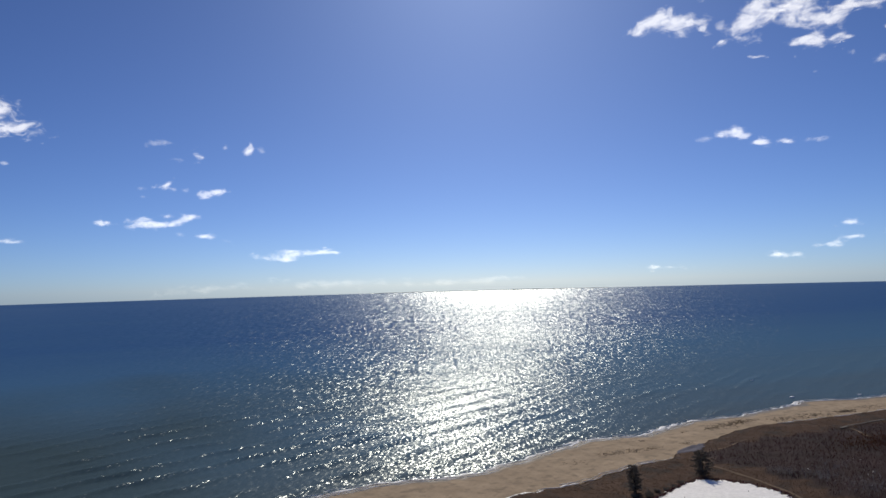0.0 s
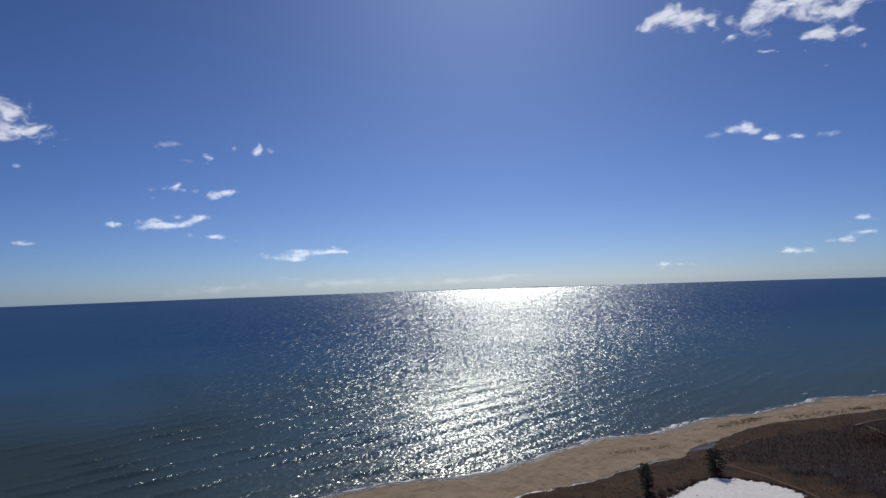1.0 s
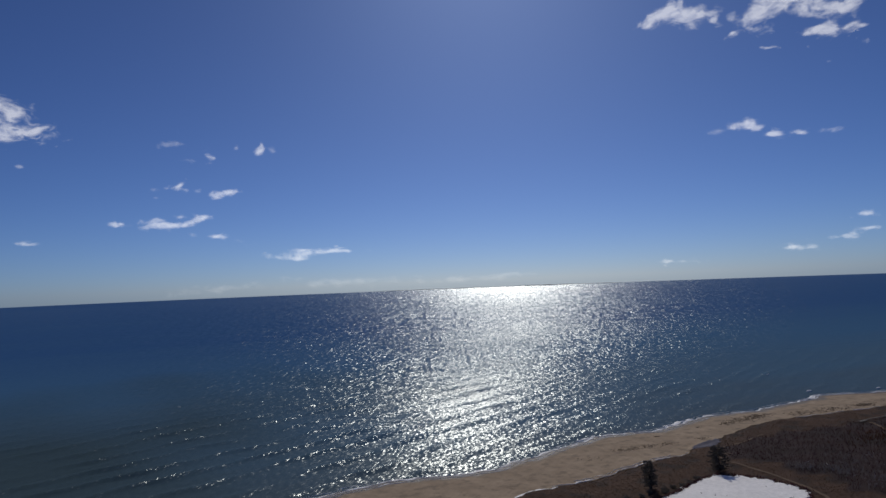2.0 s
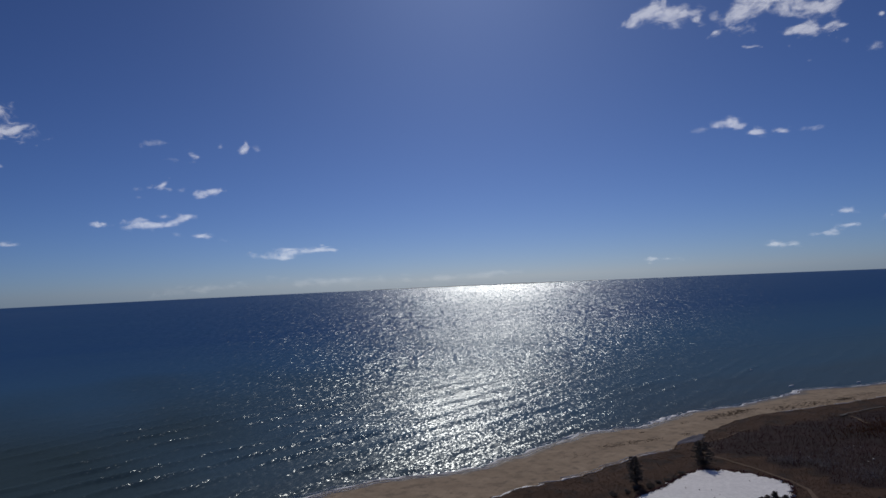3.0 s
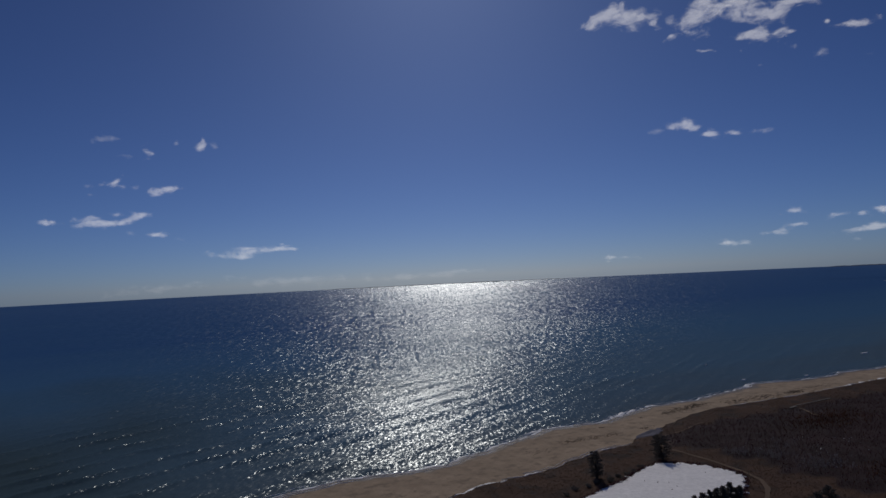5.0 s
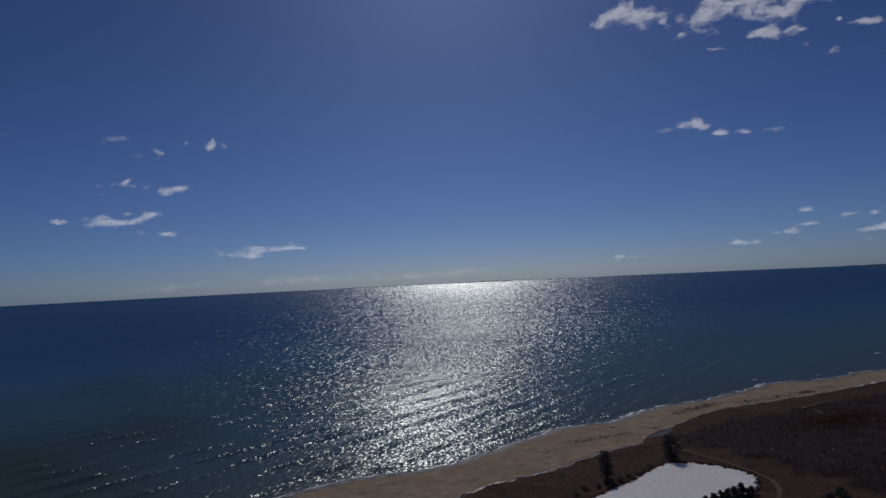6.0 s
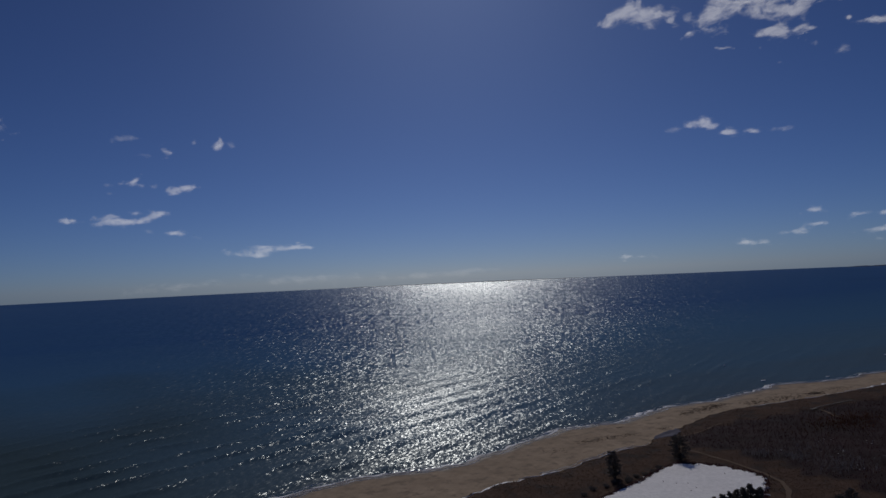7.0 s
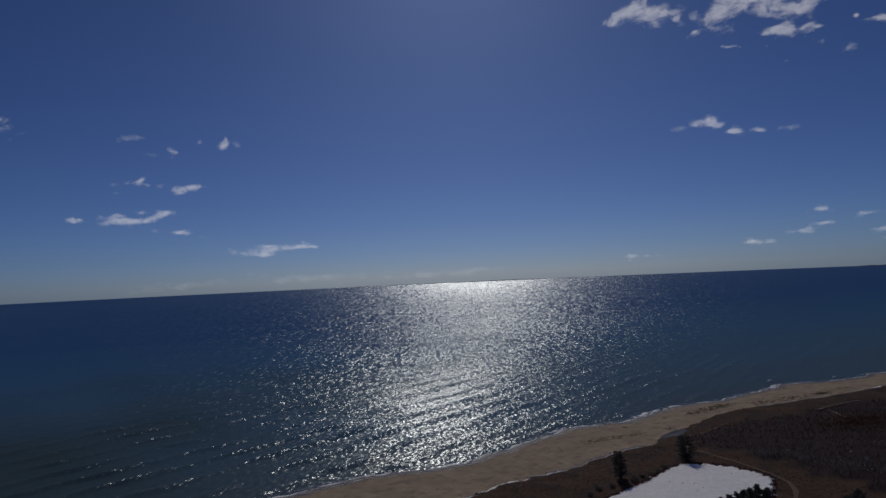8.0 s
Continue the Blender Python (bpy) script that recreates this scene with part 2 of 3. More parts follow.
BARK = surface("pine_bark", (0.05, 0.035, 0.025), (0.09, 0.065, 0.05), 0.5, 4.0, 0.95, 0.4, 0.03)
NEEDLE = leafy(surface("pine_needles", (0.13, 0.115, 0.10), (0.20, 0.18, 0.15), 0.4, 2.0, 0.7, 0.0), 0.5)
WOOD = surface("weathered_boards", (0.17, 0.155, 0.135), (0.25, 0.23, 0.205), 0.5, 3.0, 0.85, 0.3, 0.02)
DRIFT = surface("driftwood", (0.085, 0.062, 0.044), (0.14, 0.104, 0.074), 0.5, 3.0, 0.9, 0.3, 0.03)
# woods on the far shore, bluish with distance haze put into the colour
FAR = surface("hazed_far_woods", (0.08, 0.10, 0.14), (0.12, 0.14, 0.18), 0.01, 0.1, 1.0, 0.0)
CLOUD = cloud_material("cloud", 0.175)
WISP = cloud_material("thin_cloud", 0.09)
HAZE = cloud_material("low_cloud_bank", 0.04)


# ---- plan: s runs along the shore, v across it towards the lake ----
SHORE = [(-5200, -500), (-900, -60), (-300, -20), (-60, -2), (-38, 1), (-26, 3), (-10, 1), (0, -2), (8, -4), (18, 1), (30, 3.5), (48, 9), (64, 14), (76, 11),
         (88, 9), (102, 12.5), (119, 17.5), (140, 13.5), (158, 15.5), (180, 17), (198, 21), (218, 12), (232, 10), (255, 11.5), (273, 7), (300, 4),
         (400, 0), (900, -60), (5200, -500)]
BACK = [(-5200, -560), (-900, -98), (-300, -56), (-60, -37), (-5, -33), (10, -29), (20, -31), (30, -30.5), (42, -27.5), (50, -25.5), (64, -24.5), (68, -26),
        (74, -21), (82, -18.5), (88, -18.5), (96, -13.5), (108, -11), (116, -8), (132, -7), (147, -9.5), (163, -11), (179, -13), (208, -14),
        (225, -14), (249, -16), (300, -22), (900, -100), (5200, -560)]
SIN, COS = 0.412, 0.911
MID_S, MID_V = 43.5, -64.0


def to_xy(s, v):
    return s * COS - v * SIN, 200 + s * SIN + v * COS


def to_sv(x, y):
    return x * COS + (y - 200) * SIN, -x * SIN + (y - 200) * COS


def ripple(x, y, size, seed=0.0):
    """A cheap smooth unevenness between -1 and 1."""
    k = 6.283 / size
    return (np.sin(k * (x + 0.31 * y) + seed) + np.sin(k * 1.37 * (0.8 * y - 0.45 * x) + 2.1 * seed + 1) + np.sin(k * 2.21 * (0.6 * x + 0.9 * y) + seed * 3.3 + 2)) / 3


def rounded(points, s):
    """The curve through the points, its corners eased over a few metres."""
    px, py = zip(*points)
    return sum(np.interp(s + d, px, py) for d in (-5, -2.5, 0, 2.5, 5)) / 5


def shore_v(s):
    s = np.asarray(s, float)
    return rounded(SHORE, s) + 0.9 * ripple(s, 0 * s, 19, 1.0) + 0.4 * ripple(s, 0 * s, 6.3, 2.0)


def back_v(s):
    s = np.asarray(s, float)
    return rounded(BACK, s) + 0.7 * ripple(s, 0 * s, 11, 4.0) + 0.4 * ripple(s, 0 * s, 4.1, 5.0)


def land_z(s, v):
    """Height of lake bed, beach and land."""
    s, v = np.asarray(s, float), np.asarray(v, float)
    sh, bk = shore_v(s), back_v(s)
    bed = np.maximum(-0.06 * (v - sh), -5.0)
    up = np.clip((sh - v) / (sh - bk), 0, 1)
    beach = 1.5 * up ** 0.8 + 0.05 * ripple(s, v, 7) * np.minimum(up * 5, 1)
    inland = np.maximum(bk - v, 0)
    bank = np.clip(inland / 3.0, 0, 1)
    rise = 0.9 * bank * bank * (3 - 2 * bank) + 0.25 * ripple(s, v, 23, 3) * bank + 0.02 * ripple(s, v, 5, 7) * bank
    rise = rise + 0.9 * np.exp(-((v - bk) / 1.3) ** 2) * np.clip((s - 71) / 4, 0, 1) * np.clip((92 - s) / 4, 0, 1)
    level = np.clip(1.5 - np.hypot((s - MID_S) / 26, (v - MID_V) / 21), 0, 0.5) * 2
    dry = (beach + rise) * (1 - level) + 2.3 * level
    return np.where(v > sh, bed, dry)


def part(name, bm, material, parent=None, label="", smooth=False):
    """Links a bmesh as one mesh object under a thing."""
    me = bpy.data.meshes.new(name)
    bm.to_mesh(me)
    bm.free()
    me.materials.append(material)
    if smooth:
        me.polygons.foreach_set("use_smooth", [True] * len(me.polygons))
    ob = new(name, me)
    if parent:
        ob.parent = parent
    return tagged(ob, label)


def mesh_object(name, verts, faces, material, smooth=False, parent=None):
    me = bpy.data.meshes.new(name)
    me.from_pydata(verts, [], faces)
    me.materials.append(material)
    if smooth:
        me.polygons.foreach_set("use_smooth", [True] * len(me.polygons))
    ob = new(name, me)
    if parent:
        ob.parent = parent
    return ob


def sheet(name, xs, ys, zs, material, extra=None, closed=False):
    """A grid of rows by columns as one smooth mesh; extra: an attribute's name and values."""
    rows, cols = xs.shape
    verts = np.stack([xs, ys, zs], -1).reshape(-1, 3)
    i = np.arange(rows - 1)[:, None] * cols
    wide = cols if closed else cols - 1
    j = np.arange(wide)[None, :]
    k = (j + 1) % cols
    faces = np.stack([i + j, i + k, i + cols + k, i + cols + j], -1).reshape(-1, 4)
    ob = mesh_object(name, verts.tolist(), faces.tolist(), material, True)
    if extra:
        at = ob.data.attributes.new(extra[0], "FLOAT", "POINT")
        at.data.foreach_set("value", np.ascontiguousarray(extra[1], np.float32).ravel())
    return ob


def steps(*runs):
    """Joined even runs (start, end, count)."""
    return np.unique(np.concatenate([np.linspace(*r) for r in runs]))


# ---- land ----
ss = steps((-4900, -300, 30), (-300, -80, 45), (-80, 330, 300), (330, 800, 50), (800, 4900, 30))
vs = steps((-4900, -600, 24), (-600, -130, 48), (-130, 30, 160), (30, 200, 20), (200, 4900, 24))
S, V = np.meshgrid(ss, vs)
X, Y = to_xy(S, V)
keep = np.hypot(X, Y)
shrink = np.where(keep > 4900, 4900 / keep, 1)
Z = land_z(S, V) - 0.04
Z = np.where((V < shore_v(S) + 0.5) & (V > back_v(S) - 0.5), Z - 0.12, Z)
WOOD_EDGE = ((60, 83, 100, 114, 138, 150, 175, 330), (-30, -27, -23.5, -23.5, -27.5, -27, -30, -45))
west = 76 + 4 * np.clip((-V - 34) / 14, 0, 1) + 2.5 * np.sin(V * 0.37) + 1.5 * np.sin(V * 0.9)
thicket_floor = np.clip((S - west) / 2 + 0.5, 0, 1) * np.clip((np.interp(S, *WOOD_EDGE) + 1.5 * np.sin(S * 0.4) - V) / 2 + 0.5, 0, 1)
ground = tagged(sheet("ground", X * shrink, Y * shrink, Z, SOIL, ("thicket_floor", thicket_floor)), "brown winter ground of dry soil and dead grass", "ground", kind="structure")

ss = steps((-1800, -300, 60), (-300, -80, 60), (-80, 330, 420), (330, 1800, 120))
w = np.linspace(-0.06, 1, 54)
S, Wd = np.meshgrid(ss, w)
V = shore_v(S) + (back_v(S) - shore_v(S)) * Wd
X, Y = to_xy(S, V)
beach = sheet("beach", X, Y, land_z(S, V) + 0.02, SAND, ("inland", shore_v(S) - V))
tagged(beach, "tan sandy beach with a dark wet edge", "beach", kind="structure")

# ---- lake ----
az = np.radians(steps((-180, -52, 60), (-52, 56, 640), (56, 179, 60)))
rr = np.geomspace(110, 4985, 600)
rr = np.concatenate([[0.5, 40, 80], rr])
A, R = np.meshgrid(az, rr)
X, Y = R * np.sin(A), R * np.cos(A)
S, V = to_sv(X, Y)
off = V - shore_v(S)
near = np.clip(off / 7, 0, 1) * np.clip((1400 - R) / 1100, 0, 1)
# long swell that turns as it nears the beach, its crests sharp in the shallows
along = -np.sin(np.radians(48)) * X + np.cos(np.radians(48)) * Y
bend = 1.1 * ripple(X, Y, 120, 1) + 0.7 * ripple(X, Y, 47, 2) + 0.25 * np.sin((off / 40))
crest = 0.5 + 0.5 * np.sin(6.283 / 15.5 * along + bend)
crest_2 = 0.5 + 0.5 * np.sin(6.283 / 7.6 * (along - 0.12 * X) + 1.6 * bend + 1)
shoal = np.clip((230 - off) / 150, 0.12, 1)
group = np.clip(0.55 + 0.6 * ripple(X, Y, 85, 5), 0, 1.2)
group_2 = np.clip(0.5 + 0.7 * ripple(Y, X, 60, 8), 0, 1.2)
swell = 1.2 * np.clip((70 - X) / 110, 0.25, 1) * shoal * group * crest ** 5 + 0.13 * shoal * group_2 * crest_2 ** 2
chop = 0.04 * ripple(X, Y, 4.2, 3) + 0.04 * ripple(Y, X, 7.3, 6)
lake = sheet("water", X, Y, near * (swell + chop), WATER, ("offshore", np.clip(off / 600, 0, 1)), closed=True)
# breaking crests are rough, the troughs between them smooth
zone = np.clip((190 - off) / 110, 0, 1) * np.clip((90 - X) / 110, 0.35, 1)
churn = lake.data.attributes.new("churn", "FLOAT", "POINT")
churn.data.foreach_set("value", (1 + zone * (1.7 * group * crest ** 5 - 0.52)).astype(np.float32).ravel())
wide_water = lake.data.attributes.new("open_lake", "FLOAT", "POINT")
wide_water.data.foreach_set("value", np.clip((off - 300) / 2500, 0, 1).astype(np.float32).ravel())
grey_patch = lake.data.attributes.new("grey_patch", "FLOAT", "POINT")
grey_patch.data.foreach_set("value", (0.85 * np.clip((10 - X + 25 * ripple(X, Y, 140, 4)) / 150, 0, 1) * np.clip((330 + 60 * ripple(Y, X, 190, 2) - off) / 260, 0, 1)).astype(np.float32).ravel())
off_log2 = lake.data.attributes.new("off_log2", "FLOAT", "POINT")
off_log2.data.foreach_set("value", np.log2(np.maximum(off, 1)).astype(np.float32).ravel())
tagged(lake, "blue rippled lake water glittering under the sun", "lake", kind="structure")


# ---- snow, foam and path lie as thin sheets on the land ----
def ribbon(name, s0, s1, centre, width, material, lift, step=0.8, seed=1.0, gaps=0.0, skew=0.0):
    """A ragged strip along the shore; centre gives v for s; the strip's two edges wander on their own."""
    s = np.arange(s0, s1, step)
    wide = width * np.clip(0.55 + 0.75 * ripple(s, 0 * s, 17, seed) + 0.5 * ripple(s, 0 * s, 5, seed * 2 + 1) - gaps, 0.0, 2.0)
    wide *= np.clip((s - s0) / 4, 0, 1) * np.clip((s1 - s) / 4, 0, 1)
    mid = centre(s) + 0.4 * width * ripple(s, 0 * s, 9, seed + 3)
    w = np.array([-0.5, -0.3, 0.0, 0.3, 0.5])[:, None]
    V = mid[None] + w * wide[None] + skew
    S = np.repeat(s[None], 5, 0)
    X, Y = to_xy(S, V)
    Z = np.maximum(land_z(S, V), -0.02) + lift * (1 - (2 * np.abs(w)) ** 2) + 0.03
    Z[0], Z[-1] = Z[0] - 0.12, Z[-1] - 0.12
    return sheet(name, X, Y, Z, material)


for seed, s0, s1, width, shift, gaps in ((1.0, -120, 330, 1.5, 0.1, -0.1), (2.3, -60, 330, 0.9, -1.3, 0.25), (3.7, -60, 120, 0.8, -3.2, 0.5), (5.1, -60, 300, 1.0, 2.2, 0.55)):
    ob = ribbon("shore_foam", s0, s1, shore_v, width, FOAM, 0.12, 0.6, seed, gaps, shift)
    tagged(ob, "broken white line of foam and ice along the waterline", "foam", kind="stuff")
for s0, s1, shift, width in ((50, 62, 1.5, 2.0), (90, 112, 1.2, 2.6), (176, 196, 1.0, 2.0)):
    ob = ribbon("shore_ice", s0, s1, shore_v, width, FOAM, 0.25, 0.5, s0, -0.3, shift)
    tagged(ob, "white ridge of ice pushed up at the waterline", "ice", "ice ridges", "stuff")
for s0, s1, width, shift, gaps in ((-14, 15, 2.2, -0.9, -0.2), (14, 70, 0.8, 0.5, 0.1), (22, 64, 0.4, 1.9, 0.45), (140, 212, 0.9, 0.6, 0.45), (205, 300, 2.0, 0.4, -0.1)):
    ob = ribbon("snow_drift", s0, s1, back_v, width, SNOW, 0.15, 0.6, s0 * 0.7 + 2, gaps, shift)
    tagged(ob, "thin strip of old snow lying along the dune foot", "snow", "snow drifts", "stuff")

# the snow-covered clearing, as radii about its middle
CLEARING = [(-180, 32), (-155, 30), (-130, 25), (-105, 22), (-80, 18), (-55, 16.5), (-38, 17), (-20, 20.5), (-6, 24), (20, 24), (38, 23.5), (52, 22.5), (70, 17), (90, 14), (110, 13), (130, 14.5), (150, 19), (165, 26), (180, 32)]
turn = np.linspace(-math.pi, math.pi, 361)[:-1]
reach = np.interp(np.degrees(turn), *zip(*CLEARING))
reach = reach + 0.5 * np.sin(turn * 23) + 0.45 * np.sin(turn * 41 + 1) + 0.35 * np.sin(turn * 67 + 2) + 0.3 * np.sin(turn * 97)
rad = np.concatenate([np.linspace(0.01, 0.95, 32), [0.98, 1.0]])[:, None]
S, V = MID_S + rad * reach * np.cos(turn), MID_V + rad * reach * np.sin(turn)
X, Y = to_xy(S, V)
Z = land_z(S, V) + 0.2
Z[-1] -= 0.25
snow_field = tagged(sheet("snow_field", X, Y, Z, SNOW, closed=True), "smooth white snow field ringed by dry grass", "snow", kind="structure")


def in_clearing(s, v, grow=1.0):
    r, th = math.hypot(s - MID_S, v - MID_V), math.degrees(math.atan2(v - MID_V, s - MID_S))
    return r < grow * float(np.interp(th, *zip(*CLEARING)))


# a sheet in the hollow at the dune foot, its shade put into the colour
turn = np.linspace(-math.pi, math.pi, 97)[:-1]
reach = 1 + 0.10 * np.sin(3 * turn) + 0.06 * np.sin(7 * turn + 1) + 0.04 * np.sin(13 * turn)
rad = np.linspace(0.02, 1, 9)[:, None]
S, V = 81.5 + 8.0 * rad * reach * np.cos(turn), -20.6 + 2.6 * rad * reach * np.sin(turn) + 0.28 * 8.0 * rad * np.cos(turn)
X, Y = to_xy(S, V)
Z = np.maximum(land_z(S, V), 1.6) + 0.10
Z[-1] -= 0.2
tagged(sheet("shaded_sheet", X, Y, Z, LILAC_SHADE, closed=True), "flat lilac-grey sheet at the dune foot, shade in its colour", "ice", kind="structure")


# a pale thread of a track along the thicket's edge
ts = np.linspace(0, 1, 40)
ps, pv = 79 + 27 * ts, -27.5 + 5.0 * ts + 0.7 * np.sin(ts * 9)
w = np.array([-0.5, -0.2, 0.2, 0.5])[:, None] * (0.6 + 0.25 * np.sin(ts * 23))
S, V = ps + 0 * w, pv + w
X, Y = to_xy(S, V)
tagged(sheet("path", X, Y, land_z(S, V) + 0.09, TRAIL), "thin pale track between dune grass and thicket", "path", kind="structure")

TRACK = [(73, -30), (70.5, -38), (71, -45), (71.5, -52), (70.5, -59), (69.5, -66), (67.5, -72), (63, -77), (57, -81), (48, -87)]
ts = np.linspace(0, len(TRACK) - 1, 90)
ps, pv = (np.interp(ts, range(len(TRACK)), c) for c in zip(*TRACK))
ds, dv = np.gradient(ps), np.gradient(pv)
norm = np.hypot(ds, dv)
w = np.array([-0.5, -0.25, 0.25, 0.5])[:, None] * (1.1 + 0.3 * ripple(ts * 3, ts, 7))
S, V = ps - w * dv / norm, pv + w * ds / norm
X, Y = to_xy(S, V)
tagged(sheet("path", X, Y, land_z(S, V) + 0.07, TRAIL), "narrow trodden sandy path round the snow field", "path", kind="structure")


# a fainter track from the boardwalk's end into the thicket
ts = np.linspace(0, 1, 24)
ps, pv = 151 - 7 * ts + 0.8 * np.sin(ts * 7), -29.5 - 12 * ts
w = np.array([-0.5, -0.2, 0.2, 0.5])[:, None] * (0.9 + 0.2 * np.sin(ts * 19))
S, V = ps - w * 0.87, pv + w * 0.5
X, Y = to_xy(S, V)
tagged(sheet("path", X, Y, land_z(S, V) + 0.07, TRAIL), "faint sandy track leading from the boardwalk", "path", kind="structure")


def wood_edge(s):
    return np.interp(s, *WOOD_EDGE)


def in_wood(s, v):
    edge = 76 + 4 * min(max((-v - 34) / 14, 0), 1) + 2.5 * math.sin(v * 0.37) + 1.5 * math.sin(v * 0.9)
    return not (146 < s < 176 and -30 < v < -24.5) and not (143 < s < 152.5 and -42 < v < -29 and abs(s - 151 - 7 * (v + 29.5) / 12) < 1.3) and s > edge and v < float(wood_edge(s)) + 1.5 * math.sin(s * 0.4)


rng = random.Random(7)


def blades(verts, faces, x, y, z, count, height, spread, wide):
    """A tuft: narrow blades that lean out from one foot."""
    for _ in range(count):
        a, h = rng.uniform(0, 6.283), height * rng.uniform(0.6, 1.2)
        lx, ly = spread * math.cos(a) * rng.uniform(0.2, 1), spread * math.sin(a) * rng.uniform(0.2, 1)
        b = rng.uniform(0, 3.14)
        px, py = wide * math.cos(b), wide * math.sin(b)
        n = len(verts)
        verts += [(x - px, y - py, z - 0.05), (x + px, y + py, z - 0.05), (x + lx + px * 0.3, y + ly + py * 0.3, z + h)]
        faces.append((n, n + 1, n + 2))


def scatter(count, s0, s1, v0, v1, test):
    out = []
    while len(out) < count:
        s, v = rng.uniform(s0, s1), rng.uniform(v0, v1)
        if test(s, v):
            out.append((s, v))
    s, v = np.array(out).T
    return list(zip(*to_xy(s, v), land_z(s, v)))


def grassy(s, v):
    return v < float(back_v(s)) - 0.3 and not in_clearing(s, v) and not in_wood(s, v)


verts, faces = [], []
for x, y, z in scatter(40000, -60, 300, -100, 0, grassy):
    blades(verts, faces, x, y, z, 7, 0.05, 0.5, 0.045)
tagged(mesh_object("dune_grass", verts, faces, GRASS), "matted brown dead grass behind the beach", "grass", kind="stuff")


# reeds round the snow field and a few stalks that stand out of it
verts, faces = [], []
for k in range(1500):
    th = rng.uniform(-180, 180)
    q = float(np.interp(th, *zip(*CLEARING))) * rng.gauss(1.01, 0.022)
    s, v = MID_S + q * math.cos(radians(th)), MID_V + q * math.sin(radians(th))
    x, y = to_xy(s, v)
    blades(verts, faces, x, y, float(land_z(s, v)) + 0.1, 4, 0.55, 0.25, 0.05)
for k in range(9):
    th, q = rng.uniform(0, 6.283), 20 * math.sqrt(rng.random())
    s, v = MID_S + q * math.cos(th), MID_V + 0.7 * q * math.sin(th)
    x, y = to_xy(s, v)
    blades(verts, faces, x, y, float(land_z(s, v)) + 0.2, 5, 0.4, 0.3, 0.06)
tagged(mesh_object("reeds", verts, faces, TWIG), "thin fringe of dark dead reeds round the snow", "reeds", kind="stuff")


def stick(verts, faces, p, q, r0, r1):
    """A tapered three-sided stick."""
    d = (q - p).normalized()
    side = d.orthogonal().normalized()
    up = d.cross(side)
    n = len(verts)
    for at, r in ((p, r0), (q, r1)):
        for k in range(3):
            verts.append(tuple(at + r * (math.cos(k * 2.094) * side + math.sin(k * 2.094) * up)))
    for k in range(3):
        faces.append((n + k, n + (k + 1) % 3, n + 3 + (k + 1) % 3, n + 3 + k))


def bare_tree(verts, faces, x, y, z, h):
    foot = Vector((x, y, z - 0.1))
    tip = foot + Vector((rng.gauss(0, 0.08) * h, rng.gauss(0, 0.08) * h, h))
    stick(verts, faces, foot, tip, 0.007 * h, 0.004)
    for _ in range(8):
        t = rng.uniform(0.2, 0.9)
        a = rng.uniform(0, 6.283)
        p = foot.lerp(tip, t)
        ln = h * (1.05 - t) * rng.uniform(0.35, 0.6)
        q = p + Vector((math.cos(a) * 0.6, math.sin(a) * 0.6, 0.75)) * ln
        n = len(verts)
        verts += [tuple(p + Vector((0, 0, 0.03))), tuple(p - Vector((0, 0, 0.04))), tuple(q)]
        faces.append((n, n + 1, n + 2))
        for _ in range(3):
            m = p.lerp(q, rng.uniform(0.3, 0.95))
            o = m + Vector((rng.uniform(-1, 1), rng.uniform(-1, 1), rng.uniform(0.2, 1))) * ln * 0.45
            wv = Vector((rng.uniform(-1, 1), rng.uniform(-1, 1), rng.uniform(-1, 1))).normalized() * 0.035
            n = len(verts)
            verts += [tuple(m - wv), tuple(m + wv), tuple(o)]
            faces.append((n, n + 1, n + 2))


verts, faces = [], []
for x, y, z in scatter(34000, 74, 330, -125, -20, in_wood):
    bare_tree(verts, faces, x, y, z, rng.uniform(0.35, 0.9) * rng.uniform(0.8, 1.7))
tagged(mesh_object("bare_thicket", verts, faces, TWIG), "dense thicket of leafless reddish-brown shrubs and saplings", "thicket", kind="stuff")

# paler grey saplings stand together in three places, and rusty bracken at the thicket's brighter end
def bunch(count, s0, v0, reach_s, reach_v):
    s, v = np.array([(rng.gauss(s0, reach_s), rng.gauss(v0, reach_v)) for _ in range(count)]).T
    return list(zip(*to_xy(s, v), land_z(s, v)))


for count, *where in ((130, 88, -61, 2.2, 2.6), (70, 82.5, -54, 1.6, 1.8), (160, 92, -73, 5.0, 3.5), (60, 100, -58, 4.0, 3.0)):
    verts, faces = [], []
    for x, y, z in bunch(count, *where):
        bare_tree(verts, faces, x, y, z, rng.uniform(0.9, 2.0))
    tagged(mesh_object("grey_saplings", verts, faces, PALE_TWIG), "pale grey leafless saplings in the dark thicket", "saplings", "grey saplings", "stuff")
for count, *where in ((550, 142, -46, 11, 5.0), (500, 106, -92, 9, 6)):
    verts, faces = [], []
    for x, y, z in bunch(count, *where):
        blades(verts, faces, x, y, z, 9, 0.9, 0.5, 0.05)
    tagged(mesh_object("bracken", verts, faces, RUST), "rusty brown patch of dead bracken in the thicket", "bracken", "bracken patches", "stuff")

# snow lying in patches under the thicket
verts, faces = [], []
def bare_spot(s, v):
    return in_wood(s, v) and math.sin(s * 0.31 + 1) * math.sin(v * 0.27) > 0.35


